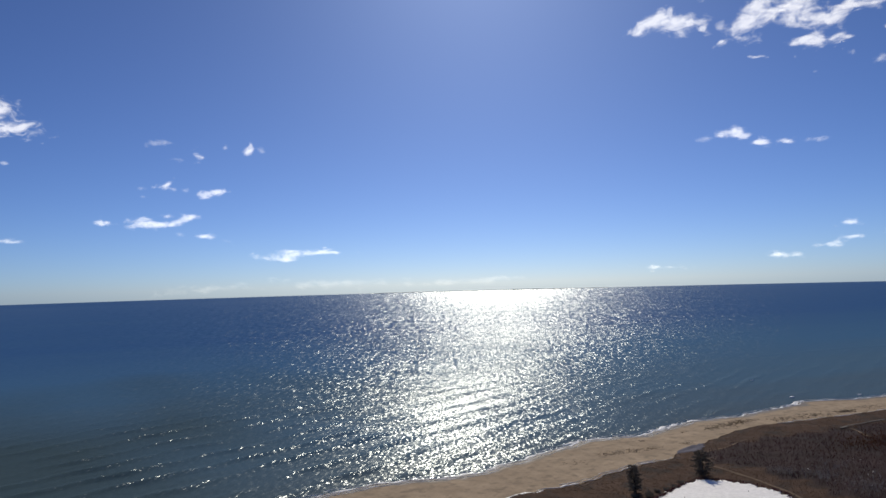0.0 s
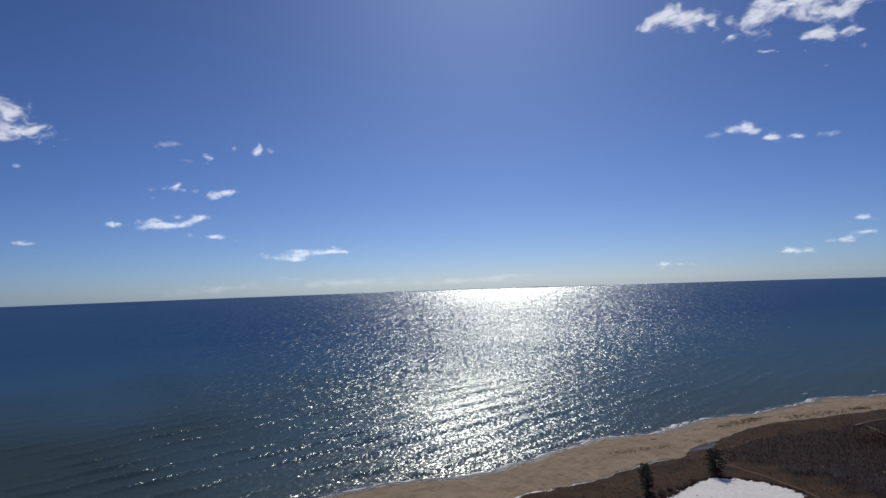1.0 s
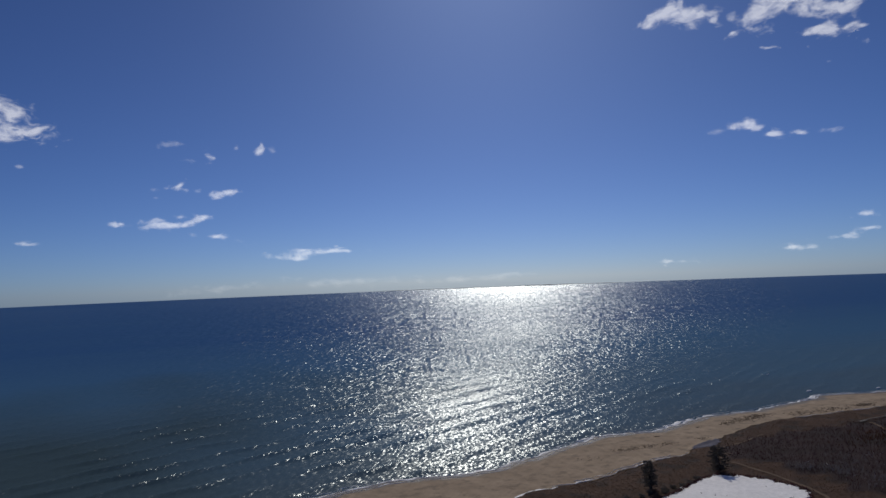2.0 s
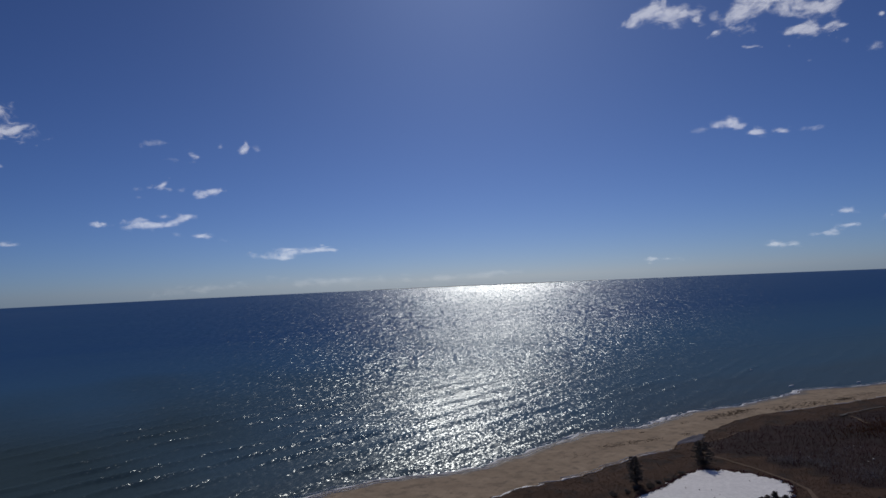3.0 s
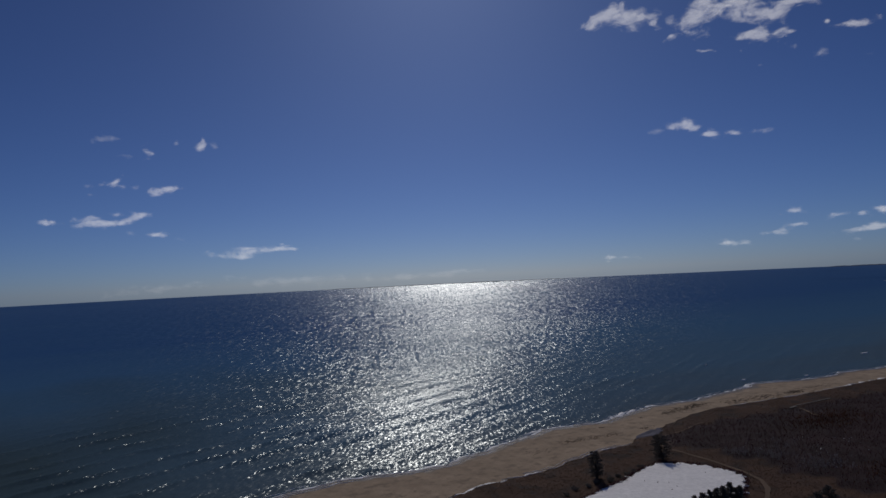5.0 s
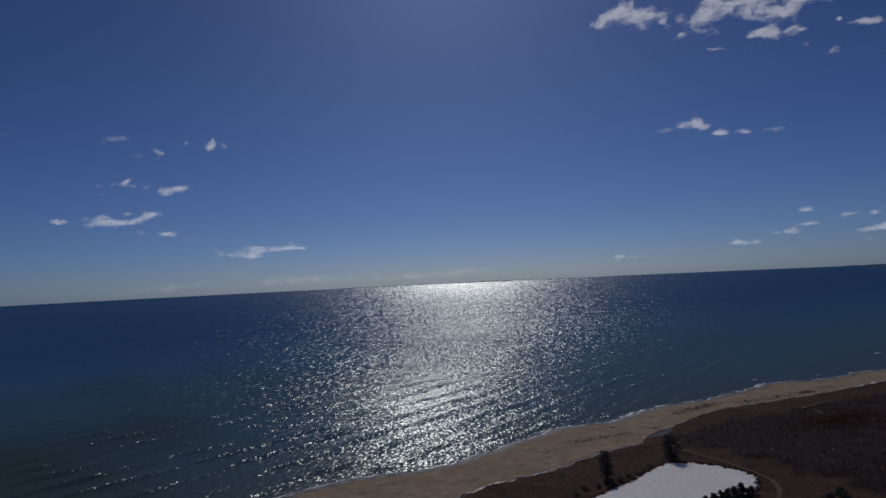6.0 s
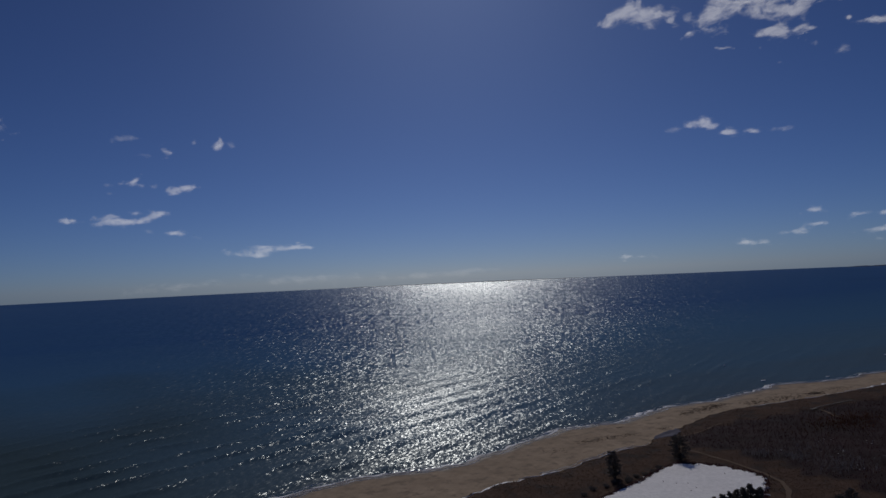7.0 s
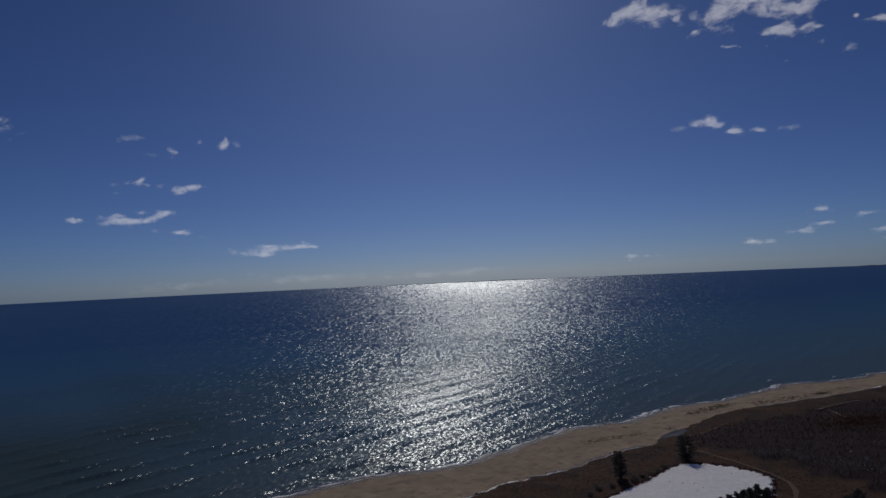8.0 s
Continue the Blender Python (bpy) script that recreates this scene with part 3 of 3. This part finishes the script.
for x, y, z in scatter(45, 88, 130, -88, -45, bare_spot):
    n, r = len(verts), rng.uniform(0.08, 0.2)
    verts.append((x, y, z + 0.08))
    for k in range(14):
        a = k / 14 * 6.283
        q = r * rng.uniform(0.5, 1.2)
        verts.append((x + 1.5 * q * math.cos(a), y + q * math.sin(a), z + 0.02))
    faces += [(n, n + 1 + k, n + 1 + (k + 1) % 14) for k in range(14)]
tagged(mesh_object("snow_patches", verts, faces, SNOW), "thin snow patches under the bare thicket", "snow", kind="stuff")


# ---- evergreens ----
def conifer(name, x, y, height, spread, label, group, lean=(0, 0), seed=1, bare=0.12, shape=0.8, full=1.0):
    r = random.Random(seed)
    s, v = to_sv(x, y)
    base = Vector((x, y, float(land_z(s, v)) - 0.1))
    thing = tagged(new(name), label, "tree", group)
    thing.location = base
    top = Vector((lean[0], lean[1], height))
    bm = bmesh.new()
    rings = []
    for k in range(7):
        t = k / 6
        c = top * t
        rad = 0.024 * height * (1 - t) + 0.02
        rings.append([bm.verts.new(c + Vector((rad * math.cos(a), rad * math.sin(a), 0))) for a in np.linspace(0, 6.283, 8)[:-1]])
    for p, q in zip(rings, rings[1:]):
        for k in range(7):
            bm.faces.new((p[k], p[(k + 1) % 7], q[(k + 1) % 7], q[k]))
    part("trunk", bm, BARK, thing, smooth=True)
    lv, lf, cv, cf = [], [], [], []
    levels = int(height * 3.2)
    for k in range(levels):
        t = bare + (1 - bare) * (k + r.random() * 0.6) / levels
        c = top * min(t, 0.99)
        u = (t - bare) / (1 - bare)
        ln = spread * ((1 - u) ** shape) * (0.55 + 0.45 * min(1, u * 5)) + 0.12
        for _ in range(7):
            a = r.uniform(0, 6.283)
            far = ln * r.uniform(0.55, 1.15)
            tip = c + Vector((math.cos(a) * far, math.sin(a) * far, far * r.uniform(-0.15, 0.35)))
            stick(lv, lf, c, tip, 0.03, 0.01)
            for _ in range(int(full * (5 + 5 * far))):
                m = c.lerp(tip, r.uniform(0.25, 1.02)) + Vector((r.gauss(0, 0.1), r.gauss(0, 0.1), r.gauss(0, 0.06)))
                for _ in range(2):
                    d = Vector((math.cos(a) + r.uniform(-1, 1), math.sin(a) + r.uniform(-1, 1), r.uniform(-0.3, 0.9))).normalized() * r.uniform(0.25, 0.55)
                    wv = d.orthogonal().normalized() * 0.1
                    n = len(cv)
                    cv += [tuple(m - wv), tuple(m + wv), tuple(m + d)]
                    cf.append((n, n + 1, n + 2))
    tagged(mesh_object("limbs", lv, lf, BARK, parent=thing), kind="stuff")
    tagged(mesh_object("crown", cv, cf, NEEDLE, parent=thing), kind="stuff")
    return thing


conifer("pine_tree", 74.6, 186.0, 6.9, 3.3, "tall dark bushy pine at the edge of the snow field", "lone pines", (-0.3, 0.2), 11, 0.03, 0.28)
conifer("pine_tree", 50.7, 172.5, 7.3, 2.4, "slender dark pine with a narrow crown in dry grass", "lone pines", (-0.9, 0.2), 12, 0.05, 0.3)
for k, (x, y, h, r) in enumerate(((64.5, 143.8, 4.1, 1.4), (66.7, 144.4, 4.5, 1.5), (69.0, 145.5, 4.5, 1.4), (70.5, 145.5, 4.9, 1.6), (72.5, 146.3, 5.0, 1.5), (74.3, 146.3, 5.7, 1.7), (75.4, 145.9, 4.6, 1.4), (76.4, 145.9, 4.9, 1.5))):
    conifer("young_pine", x, y, h, r, "dark young pine in a row beside the snow field", "row of young pines", (0.1, 0), 30 + k, 0.05, 0.75, 1.4)
for k, (x, y, h, r) in enumerate(((93.0, 142.0, 3.6, 2.0), (97.0, 144.0, 4.0, 2.2), (90.0, 140.0, 3.2, 1.8))):
    conifer("young_pine", x, y, h, r, "dark young pine standing among the bare shrubs", "pines in the thicket", (0, 0), 50 + k, 0.05, 0.7)


def shrub(x, y, h, w, seed):
    """A low dark evergreen shrub: short stems under a clumped, uneven crown."""
    r = random.Random(seed)
    s, v = to_sv(x, y)
    thing = tagged(new("juniper_shrub"), "low dark evergreen shrub at the snow's edge", "shrub", "shrubs at the snow")
    thing.location = (x, y, float(land_z(s, v)))
    lv, lf, cv, cf = [], [], [], []
    for _ in range(14):
        a, q = r.uniform(0, 6.283), w * math.sqrt(r.random())
        tip = Vector((q * math.cos(a), q * math.sin(a), h * r.uniform(0.5, 1.1) * (1 - 0.5 * q / w)))
        stick(lv, lf, Vector((tip.x * 0.2, tip.y * 0.2, -0.05)), tip, 0.03, 0.01)
        for _ in range(34):
            m = tip * r.uniform(0.35, 1.05) + Vector((r.gauss(0, 0.18), r.gauss(0, 0.18), r.gauss(0, 0.1)))
            d = Vector((r.uniform(-1, 1), r.uniform(-1, 1), r.uniform(-0.1, 1))).normalized() * r.uniform(0.15, 0.3)
            wv = d.orthogonal().normalized() * 0.07
            n = len(cv)
            cv += [tuple(m - wv), tuple(m + wv), tuple(m + d)]
            cf.append((n, n + 1, n + 2))
    tagged(mesh_object("stems", lv, lf, BARK, parent=thing), kind="stuff")
    tagged(mesh_object("crown", cv, cf, NEEDLE, parent=thing), kind="stuff")


for k, (s, v) in enumerate(((24, -50), (28, -49.5), (31, -49), (35, -49.5), (37.5, -49), (40, -48.5), (43, -49), (46, -47.5), (50, -46.5), (20, -51))):
    x, y = to_xy(s + rng.uniform(-1, 1), v + rng.uniform(-0.6, 0.6))
    shrub(float(x), float(y), rng.uniform(0.7, 1.3), rng.uniform(0.8, 1.5), 70 + k)


# ---- driftwood and brush on the beach ----
def sticks_heap(name, s, v, count, reach, label, size=1.0):
    lv, lf = [], []
    for _ in range(count):
        a, b = s + rng.gauss(0, reach), v + rng.gauss(0, 0.5 * reach)
        x, y = to_xy(a, b)
        z = float(land_z(a, b)) + 0.05
        t = rng.uniform(0, 3.14)
        ln = size * rng.uniform(0.25, 0.8)
        stick(lv, lf, Vector((x, y, z)), Vector((x + ln * math.cos(t), y + ln * math.sin(t), z + rng.uniform(0.02, 0.22) * size)), 0.04 * size, 0.02 * size)
    return tagged(mesh_object(name, lv, lf, DRIFT), label, "driftwood", "beach debris", "stuff")


for s, v, n, reach in ((58, -9, 46, 3.5), (66, -10, 30, 2.5), (73, -11, 16, 1.5), (124, 1, 60, 4.0), (133, 3, 40, 3.0), (113, 0, 20, 2.0), (100, 2, 8, 1.0),
                       (150, -4, 40, 5.0), (165, -5, 40, 5.0), (183, -7, 60, 3.0), (200, -6, 50, 6.0), (88, -12, 14, 1.5), (78, 0, 8, 0.6), (40, -12, 8, 3.0)):
    sticks_heap("driftwood_heap", s, v, 3 * n, reach, "scattered dark driftwood and brush on the sand", 1.5 if 110 < s < 190 else 1.0)


# ---- boardwalk ----
def boardwalk(p, q, wide, label):
    p, q = Vector((*map(float, p), 0)), Vector((*map(float, q), 0))
    length = (q - p).length
    thing = tagged(new("boardwalk"), label, "boardwalk")
    mid = (p + q) / 2
    s, v = to_sv(mid.x, mid.y)
    top = float(land_z(s, v)) + 0.3
    thing.matrix_world = Matrix.Translation((p.x, p.y, top)) @ Matrix.Rotation(math.atan2(q.y - p.y, q.x - p.x), 4, "Z")

    def box(name, x0, x1, y0, y1, z0, z1):
        bm = bmesh.new()
        bmesh.ops.create_cube(bm, size=1)
        for vert in bm.verts:
            vert.co = Vector(((x0, x1)[vert.co.x > 0], (y0, y1)[vert.co.y > 0], (z0, z1)[vert.co.z > 0]))
        part(name, bm, WOOD, thing)
    for y in (-wide / 2 + 0.05, wide / 2 - 0.15):
        box("stringer", 0, length, y, y + 0.1, -0.15, -0.05)
    count = int(length / 0.3)
    for k in range(count):
        box("plank", k * 0.3, k * 0.3 + 0.27, -wide / 2, wide / 2, -0.046, 0.0)
    x = 0.2
    while x < length:
        for y in (-wide / 2 + 0.05, wide / 2 - 0.15):
            box("post", x, x + 0.1, y, y + 0.1, -0.9, -0.15)
        x += 2.4


boardwalk(to_xy(153, -27), to_xy(175, -27.5), 0.42, "weathered grey wooden boardwalk on short posts through the thicket")
boardwalk(to_xy(148.5, -27.5), to_xy(152.8, -27.2), 0.9, "small weathered wooden landing at the boardwalk's end")


# ---- far things on the lake ----
def far_strip(az0, az1, distance, high, label, count=120, seed=1):
    """A low wooded coast: a long ridge with an uneven top."""
    a = np.radians(np.linspace(az0, az1, count))
    k = np.arange(count)
    top = high * (0.7 + 0.3 * ripple(k * 1.0, 0.0 * k, 23, seed) + 0.15 * ripple(k * 1.0, 0.0 * k, 6, seed)) * np.minimum(1, np.minimum(k, count - 1 - k) / 8)
    rows = []
    for back, h in ((-20, -1), (-8, 0.8), (0, 1), (30, 0.9), (60, -1)):
        rad = distance + back
        rows.append((rad * np.sin(a), rad * np.cos(a), np.where(h < 0, -1.0, top * h)))
    xs, ys, zs = (np.stack(c) for c in zip(*rows))
    tagged(sheet("far_coast", xs, ys, zs, FAR), label, "coast", kind="structure")


far_strip(-7, 15, 4880, 3.5, "thin dark line of a far low coast")
far_strip(6, 9, 4840, 7.0, "low dark wooded point far across the lake", seed=2)
far_strip(35, 50, 4840, 7.0, "low dark wooded coast far across the lake", seed=3)


def floe(x, y, length, wide, label, seed):
    bm = bmesh.new()
    bmesh.ops.create_icosphere(bm, subdivisions=3, radius=1)
    for vert in bm.verts:
        c = vert.co
        n = noise.noise(c * 2 + Vector((seed, 0, 0)))
        vert.co = Vector((c.x * length * (1 + 0.3 * n), c.y * wide * (1 + 0.3 * n), min(max(c.z, -0.3), 0.4) * (0.9 + 0.3 * n)))
    ob = part("ice_floe", bm, FLOE, label="", smooth=True)
    ob.location = (x, y, 0.1)
    ob.rotation_euler.z = 0.4
    tagged(ob, label, "ice", "drifting ice")


floe(1160, 1370, 24, 50, "broad pale ice floe drifting far offshore", 1)
floe(169, 309, 1.6, 0.6, "small white ice piece near the beach point", 2)
floe(280, 370, 3.0, 1.0, "flat white ice piece floating off the beach", 4)
floe(175, 361, 0.9, 0.4, "small white ice piece floating off the beach", 5)
floe(203, 310.5, 1.5, 0.5, "small white ice piece near the beach point", 3)


# ---- clouds ----
def cloud(lobes, label, cover=CLOUD, thick=1.0, seed=1):
    """A cloud as a closed, bulging body that thins out to its rim. Lobes: azimuth, height, half width and half height in degrees, tilt, fullness."""
    far, eye = 4700.0, Vector((0, 0, 60))

    def way(az, el):
        az, el = radians(az), radians(el)
        return Vector((math.sin(az) * math.cos(el), math.cos(az) * math.cos(el), math.sin(el)))
    d = way(lobes[0][0], lobes[0][1])
    centre = eye + far * d
    right = Vector((d.y, -d.x, 0)).normalized()
    up = right.cross(d)
    spots = []
    for az, el, hw, hh, tilt, *fill in lobes:
        p = way(az, el)
        p = p * (far / p.dot(d)) + eye - centre
        spots.append((p.dot(right), p.dot(up), far * radians(hw) * 1.7, far * radians(hh) * 1.7, radians(tilt), (fill or [1.0])[0]))
    x0, x1 = min(q[0] - q[2] for q in spots), max(q[0] + q[2] for q in spots)
    y0, y1 = (f(q[1] + k * (q[3] + q[2] * abs(math.sin(q[4]))) for q in spots) for f, k in ((min, -1), (max, 1)))
    nx, ny = max(10, min(90, int((x1 - x0) / 9))), max(8, min(60, int((y1 - y0) / 7)))
    gx, gy = np.meshgrid(np.linspace(x0, x1, nx), np.linspace(y0, y1, ny))
    full = np.zeros_like(gx)
    for x, y, w, h, lean, fill in spots:
        ct, st = math.cos(lean), math.sin(lean)
        px, py = (gx - x) * ct + (gy - y) * st, -(gx - x) * st + (gy - y) * ct
        q = (px / w) ** 2 + (py / h) ** 2
        lump = np.exp(-3.0 * q) * np.clip(3 - 3 * q, 0, 1)
        full = 1 - (1 - full) * (1 - 0.92 * fill * lump)
    lumpy = 1 + np.array([[max(-0.6, 0.4 * noise.fractal(Vector((x / 75, y / 55, seed)), 1.0, 2.0, 4)) for x, y in zip(*row)] for row in zip(gx, gy)])
    bulge = full * lumpy * 0.7 * max(q[3] for q in spots)
    full[0], full[-1], full[:, 0], full[:, -1] = 0, 0, 0, 0
    # front and back face, joined by a thin rim
    held = np.maximum.reduce([full[:-1, :-1], full[1:, :-1], full[:-1, 1:], full[1:, 1:]]) > 0
    used = np.zeros(full.shape, bool)
    for di, dj in ((0, 0), (0, 1), (1, 0), (1, 1)):
        used[di:ny - 1 + di, dj:nx - 1 + dj] |= held
    index = np.full(full.shape, -1)
    index[used] = np.arange(used.sum())
    count, faces, rim = int(used.sum()), [], set()
    for i, j in zip(*np.nonzero(held)):
        quad = [int(index[i, j]), int(index[i, j + 1]), int(index[i + 1, j + 1]), int(index[i + 1, j])]
        faces += [quad, [k + count for k in reversed(quad)]]
        for p, q in zip(quad, quad[1:] + quad[:1]):
            rim ^= {(min(p, q), max(p, q))}
    faces += [[p, q, q + count, p + count] for p, q in sorted(rim)]
    flat = gx[used][:, None] * np.array(right) + gy[used][:, None] * np.array(up)
    deep = (bulge * (full > 0) + 1.5)[used][:, None] * np.array(d)
    ob = mesh_object("cloud", np.concatenate([flat - deep, flat + deep]).tolist(), faces, cover, True)
    at = ob.data.attributes.new("thickness", "FLOAT", "POINT")
    at.data.foreach_set("value", np.tile(thick * full[used], 2).astype(np.float32))
    ob.location = centre
    return tagged(ob, label, "cloud", "clouds")


PUFF, SHRED, STREAK, FAINT = "bright white puffy cloud with a frayed edge", "small ragged white cloud shred", "long flat white cloud streak low in the sky", "faint thin cloud wisp"
cloud([(19.59, 21.57, 1.41, 0.66, 18), (18.2, 21.05, 0.91, 0.54, 33), (21.3, 21.08, 1.24, 0.7, -2), (22.91, 20.94, 1.22, 0.55, -7), (23.59, 20.35, 0.57, 0.32, -42), (21.07, 22.14, 0.2, 0.38, -17, 0.8), (20.02, 22.16, 0.44, 0.23, 28, 0.8), (21.57, 20.19, 1.02, 0.38, -2, 0.5)], PUFF, thick=1.2, seed=1)
cloud([(27.3, 20.26, 1.35, 0.78, 23), (25.99, 19.96, 0.96, 0.63, 18), (28.45, 20.62, 1.58, 0.72, -2), (26.66, 19.11, 0.96, 0.4, -2, 0.6), (27.64, 21.35, 1.07, 0.56, 18)], PUFF, thick=1.2, seed=2)
cloud([(31.85, 19.53, 1.37, 0.71, -2), (30.24, 20.44, 1.54, 0.71, -2), (32.85, 19.14, 0.86, 0.57, 38), (33.71, 19.77, 1.32, 0.5, 23), (35.13, 19.77, 1.51, 0.24, -2), (30.19, 19.54, 1.16, 0.53, -2, 0.5), (30.96, 21.24, 2.14, 0.61, -2), (36, 19.27, 0.46, 0.23, -2, 0.6)], PUFF, thick=1.2, seed=3)
cloud([(31.79, 17.92, 0.94, 0.53, -2), (30.82, 18.13, 0.77, 0.31, 8), (33.14, 17.91, 0.73, 0.25, 13), (34, 17.72, 0.54, 0.16, -2), (30.27, 17.93, 0.28, 0.17, -2)], PUFF, thick=1.2, seed=4)
cloud([(38.35, 17.28, 0.95, 0.29, -3), (36.46, 17.91, 0.22, 0.19, -3), (37.31, 17.47, 0.73, 0.12, -3, 0.6)], PUFF, thick=1.2, seed=5)
cloud([(24.89, 19.2, 0.28, 0.26, -2), (25.47, 19.02, 0.77, 0.19, 8)], SHRED, thick=0.87, seed=6)
cloud([(25.09, 20.66, 0.36, 0.32, 18), (24.69, 20.4, 0.25, 0.37, -2)], FAINT, WISP, thick=0.78, seed=7)
cloud([(23.57, 22.43, 0.42, 0.17, -2)], FAINT, WISP, thick=0.78, seed=8)
cloud([(26.98, 17.62, 0.36, 0.17, -2), (27.57, 17.48, 0.46, 0.1, -2)], SHRED, thick=0.82, seed=9)
cloud([(34.04, 16.64, 0.34, 0.3, -2)], FAINT, WISP, thick=0.78, seed=10)
cloud([(35.86, 15.83, 0.32, 0.24, -2)], FAINT, WISP, thick=0.78, seed=11)
cloud([(30.26, 17.02, 0.16, 0.14, -2)], FAINT, WISP, thick=0.78, seed=12)
cloud([(29.9, 17.77, 0.26, 0.13, -2)], FAINT, WISP, thick=0.78, seed=13)
cloud([(31.53, 15.63, 0.18, 0.13, -2)], FAINT, WISP, thick=0.78, seed=14)
cloud([(38.73, 15.01, 0.47, 0.2, -3)], FAINT, WISP, thick=0.78, seed=15)
cloud([(25.58, 11.86, 0.89, 0.42, -2), (24.63, 11.7, 0.68, 0.27, -2), (26.24, 11.5, 0.66, 0.27, -2)], SHRED, thick=1.2, seed=16)
cloud([(23.31, 11.61, 0.81, 0.31, -2)], FAINT, WISP, thick=0.78, seed=17)
cloud([(27.4, 10.81, 0.73, 0.27, -2)], SHRED, thick=1.07, seed=18)
cloud([(29.1, 10.74, 0.52, 0.26, -2), (29.41, 10.56, 0.37, 0.15, -2)], SHRED, thick=1.12, seed=19)
cloud([(31.61, 10.49, 0.8, 0.26, -2)], FAINT, WISP, thick=0.78, seed=20)
cloud([(33.31, 3.92, 0.63, 0.27, 1)], SHRED, thick=0.85, seed=21)
cloud([(32.17, 2.33, 1.37, 0.27, 0), (31.03, 2.24, 1.07, 0.18, 5, 0.7), (33.4, 2.78, 1.02, 0.2, 0)], STREAK, thick=0.98, seed=22)
cloud([(28.46, 1.58, 1.54, 0.26, 0), (29.41, 1.65, 1.01, 0.19, -1)], STREAK, thick=0.98, seed=23)
cloud([(37.04, 3.3, 1.6, 0.24, 0)], STREAK, thick=1, seed=24)
cloud([(39.15, 3.56, 1.04, 0.3, 0)], STREAK, thick=1, seed=25)
cloud([(38.11, 2.12, 2.2, 0.3, 4), (36.84, 2.01, 1.24, 0.17, 2, 0.7)], STREAK, thick=1, seed=26)
cloud([(37.52, 1.31, 0.57, 0.17, -3)], FAINT, WISP, thick=0.78, seed=27)
cloud([(19.39, 0.95, 2.3, 0.2, -1)], STREAK, thick=0.85, seed=28)
cloud([(-14.16, 2.92, 2.29, 0.39, 6), (-13, 3.2, 1.92, 0.31, -2), (-10.94, 3.08, 2.21, 0.18, 1), (-14.3, 2.53, 1.27, 0.23, -2)], STREAK, thick=1.06, seed=29)
cloud([(-28.52, 5.64, 1.22, 0.31, -2)], SHRED, thick=1, seed=30)
cloud([(-25.59, 5.57, 1.44, 0.41, -2), (-22.51, 6.01, 1.39, 0.35, 18), (-25.47, 6.09, 0.78, 0.15, -2, 0.7), (-24.02, 5.6, 1.02, 0.2, -2)], PUFF, thick=1.2, seed=31)
cloud([(-23.59, 6.28, 0.68, 0.25, -2)], SHRED, thick=1.02, seed=32)
cloud([(-20.66, 4.61, 1.19, 0.28, -2)], SHRED, thick=1.5, seed=33)
cloud([(-18.86, 4.2, 0.78, 0.31, -22)], FAINT, WISP, thick=0.78, seed=34)
cloud([(-22.73, 4.69, 0.6, 0.22, -2)], FAINT, WISP, thick=0.78, seed=35)
cloud([(-20.46, 8.24, 1.07, 0.4, 10), (-19.68, 8.44, 0.38, 0.2, -2)], SHRED, thick=1.12, seed=36)
cloud([(-23.68, 8.99, 0.59, 0.2, 43), (-24.14, 8.64, 0.5, 0.2, 8, 0.6)], SHRED, thick=0.92, seed=37)
cloud([(-25.77, 8.55, 0.33, 0.22, -2)], FAINT, WISP, thick=0.78, seed=38)
cloud([(-25.56, 7.88, 0.49, 0.15, -2)], FAINT, WISP, thick=0.78, seed=39)
cloud([(-22.21, 8.5, 0.46, 0.25, -2)], FAINT, WISP, thick=0.78, seed=40)
cloud([(-23.16, 8.53, 0.21, 0.15, -2)], FAINT, WISP, thick=0.78, seed=41)
cloud([(-21.43, 11.55, 0.47, 0.34, -32), (-20.96, 11.32, 0.33, 0.2, -2)], SHRED, thick=0.92, seed=42)
cloud([(-22.88, 11.06, 0.87, 0.2, -2)], FAINT, WISP, thick=0.78, seed=43)
cloud([(-24.46, 12.33, 0.85, 0.29, 8)], FAINT, WISP, thick=0.78, seed=44)
cloud([(-19.08, 12.21, 0.22, 0.22, -2)], FAINT, WISP, thick=0.78, seed=45)
cloud([(-17.18, 12.02, 0.59, 0.35, 28), (-16.95, 12.45, 0.22, 0.38, -2)], SHRED, thick=1.07, seed=46)
cloud([(-15.93, 12.07, 0.54, 0.38, -2)], FAINT, WISP, thick=0.78, seed=47)
cloud([(-35.2, 12.44, 2.09, 0.65, 1), (-35.74, 14, 1.43, 0.77, -17), (-33.59, 12.92, 0.94, 0.31, 20), (-37.62, 12.98, 1.89, 1.57, -2)], PUFF, thick=1.2, seed=48)
cloud([(-34.51, 4.07, 0.78, 0.18, -2)], STREAK, thick=0.97, seed=49)
cloud([(-35.18, 9.94, 0.33, 0.13, -2)], FAINT, WISP, thick=0.78, seed=50)
cloud([(-20.9, 0.15, 4.0, 0.4, 2)], FAINT, HAZE, 1.0, seed=61)
cloud([(-10.0, 0.3, 5.0, 0.5, 0)], FAINT, HAZE, 1.0, seed=62)
cloud([(5.2, 0.4, 2.0, 0.25, 1), (1.0, 0.1, 5.0, 0.35, 1)], FAINT, HAZE, 1.0, seed=63)
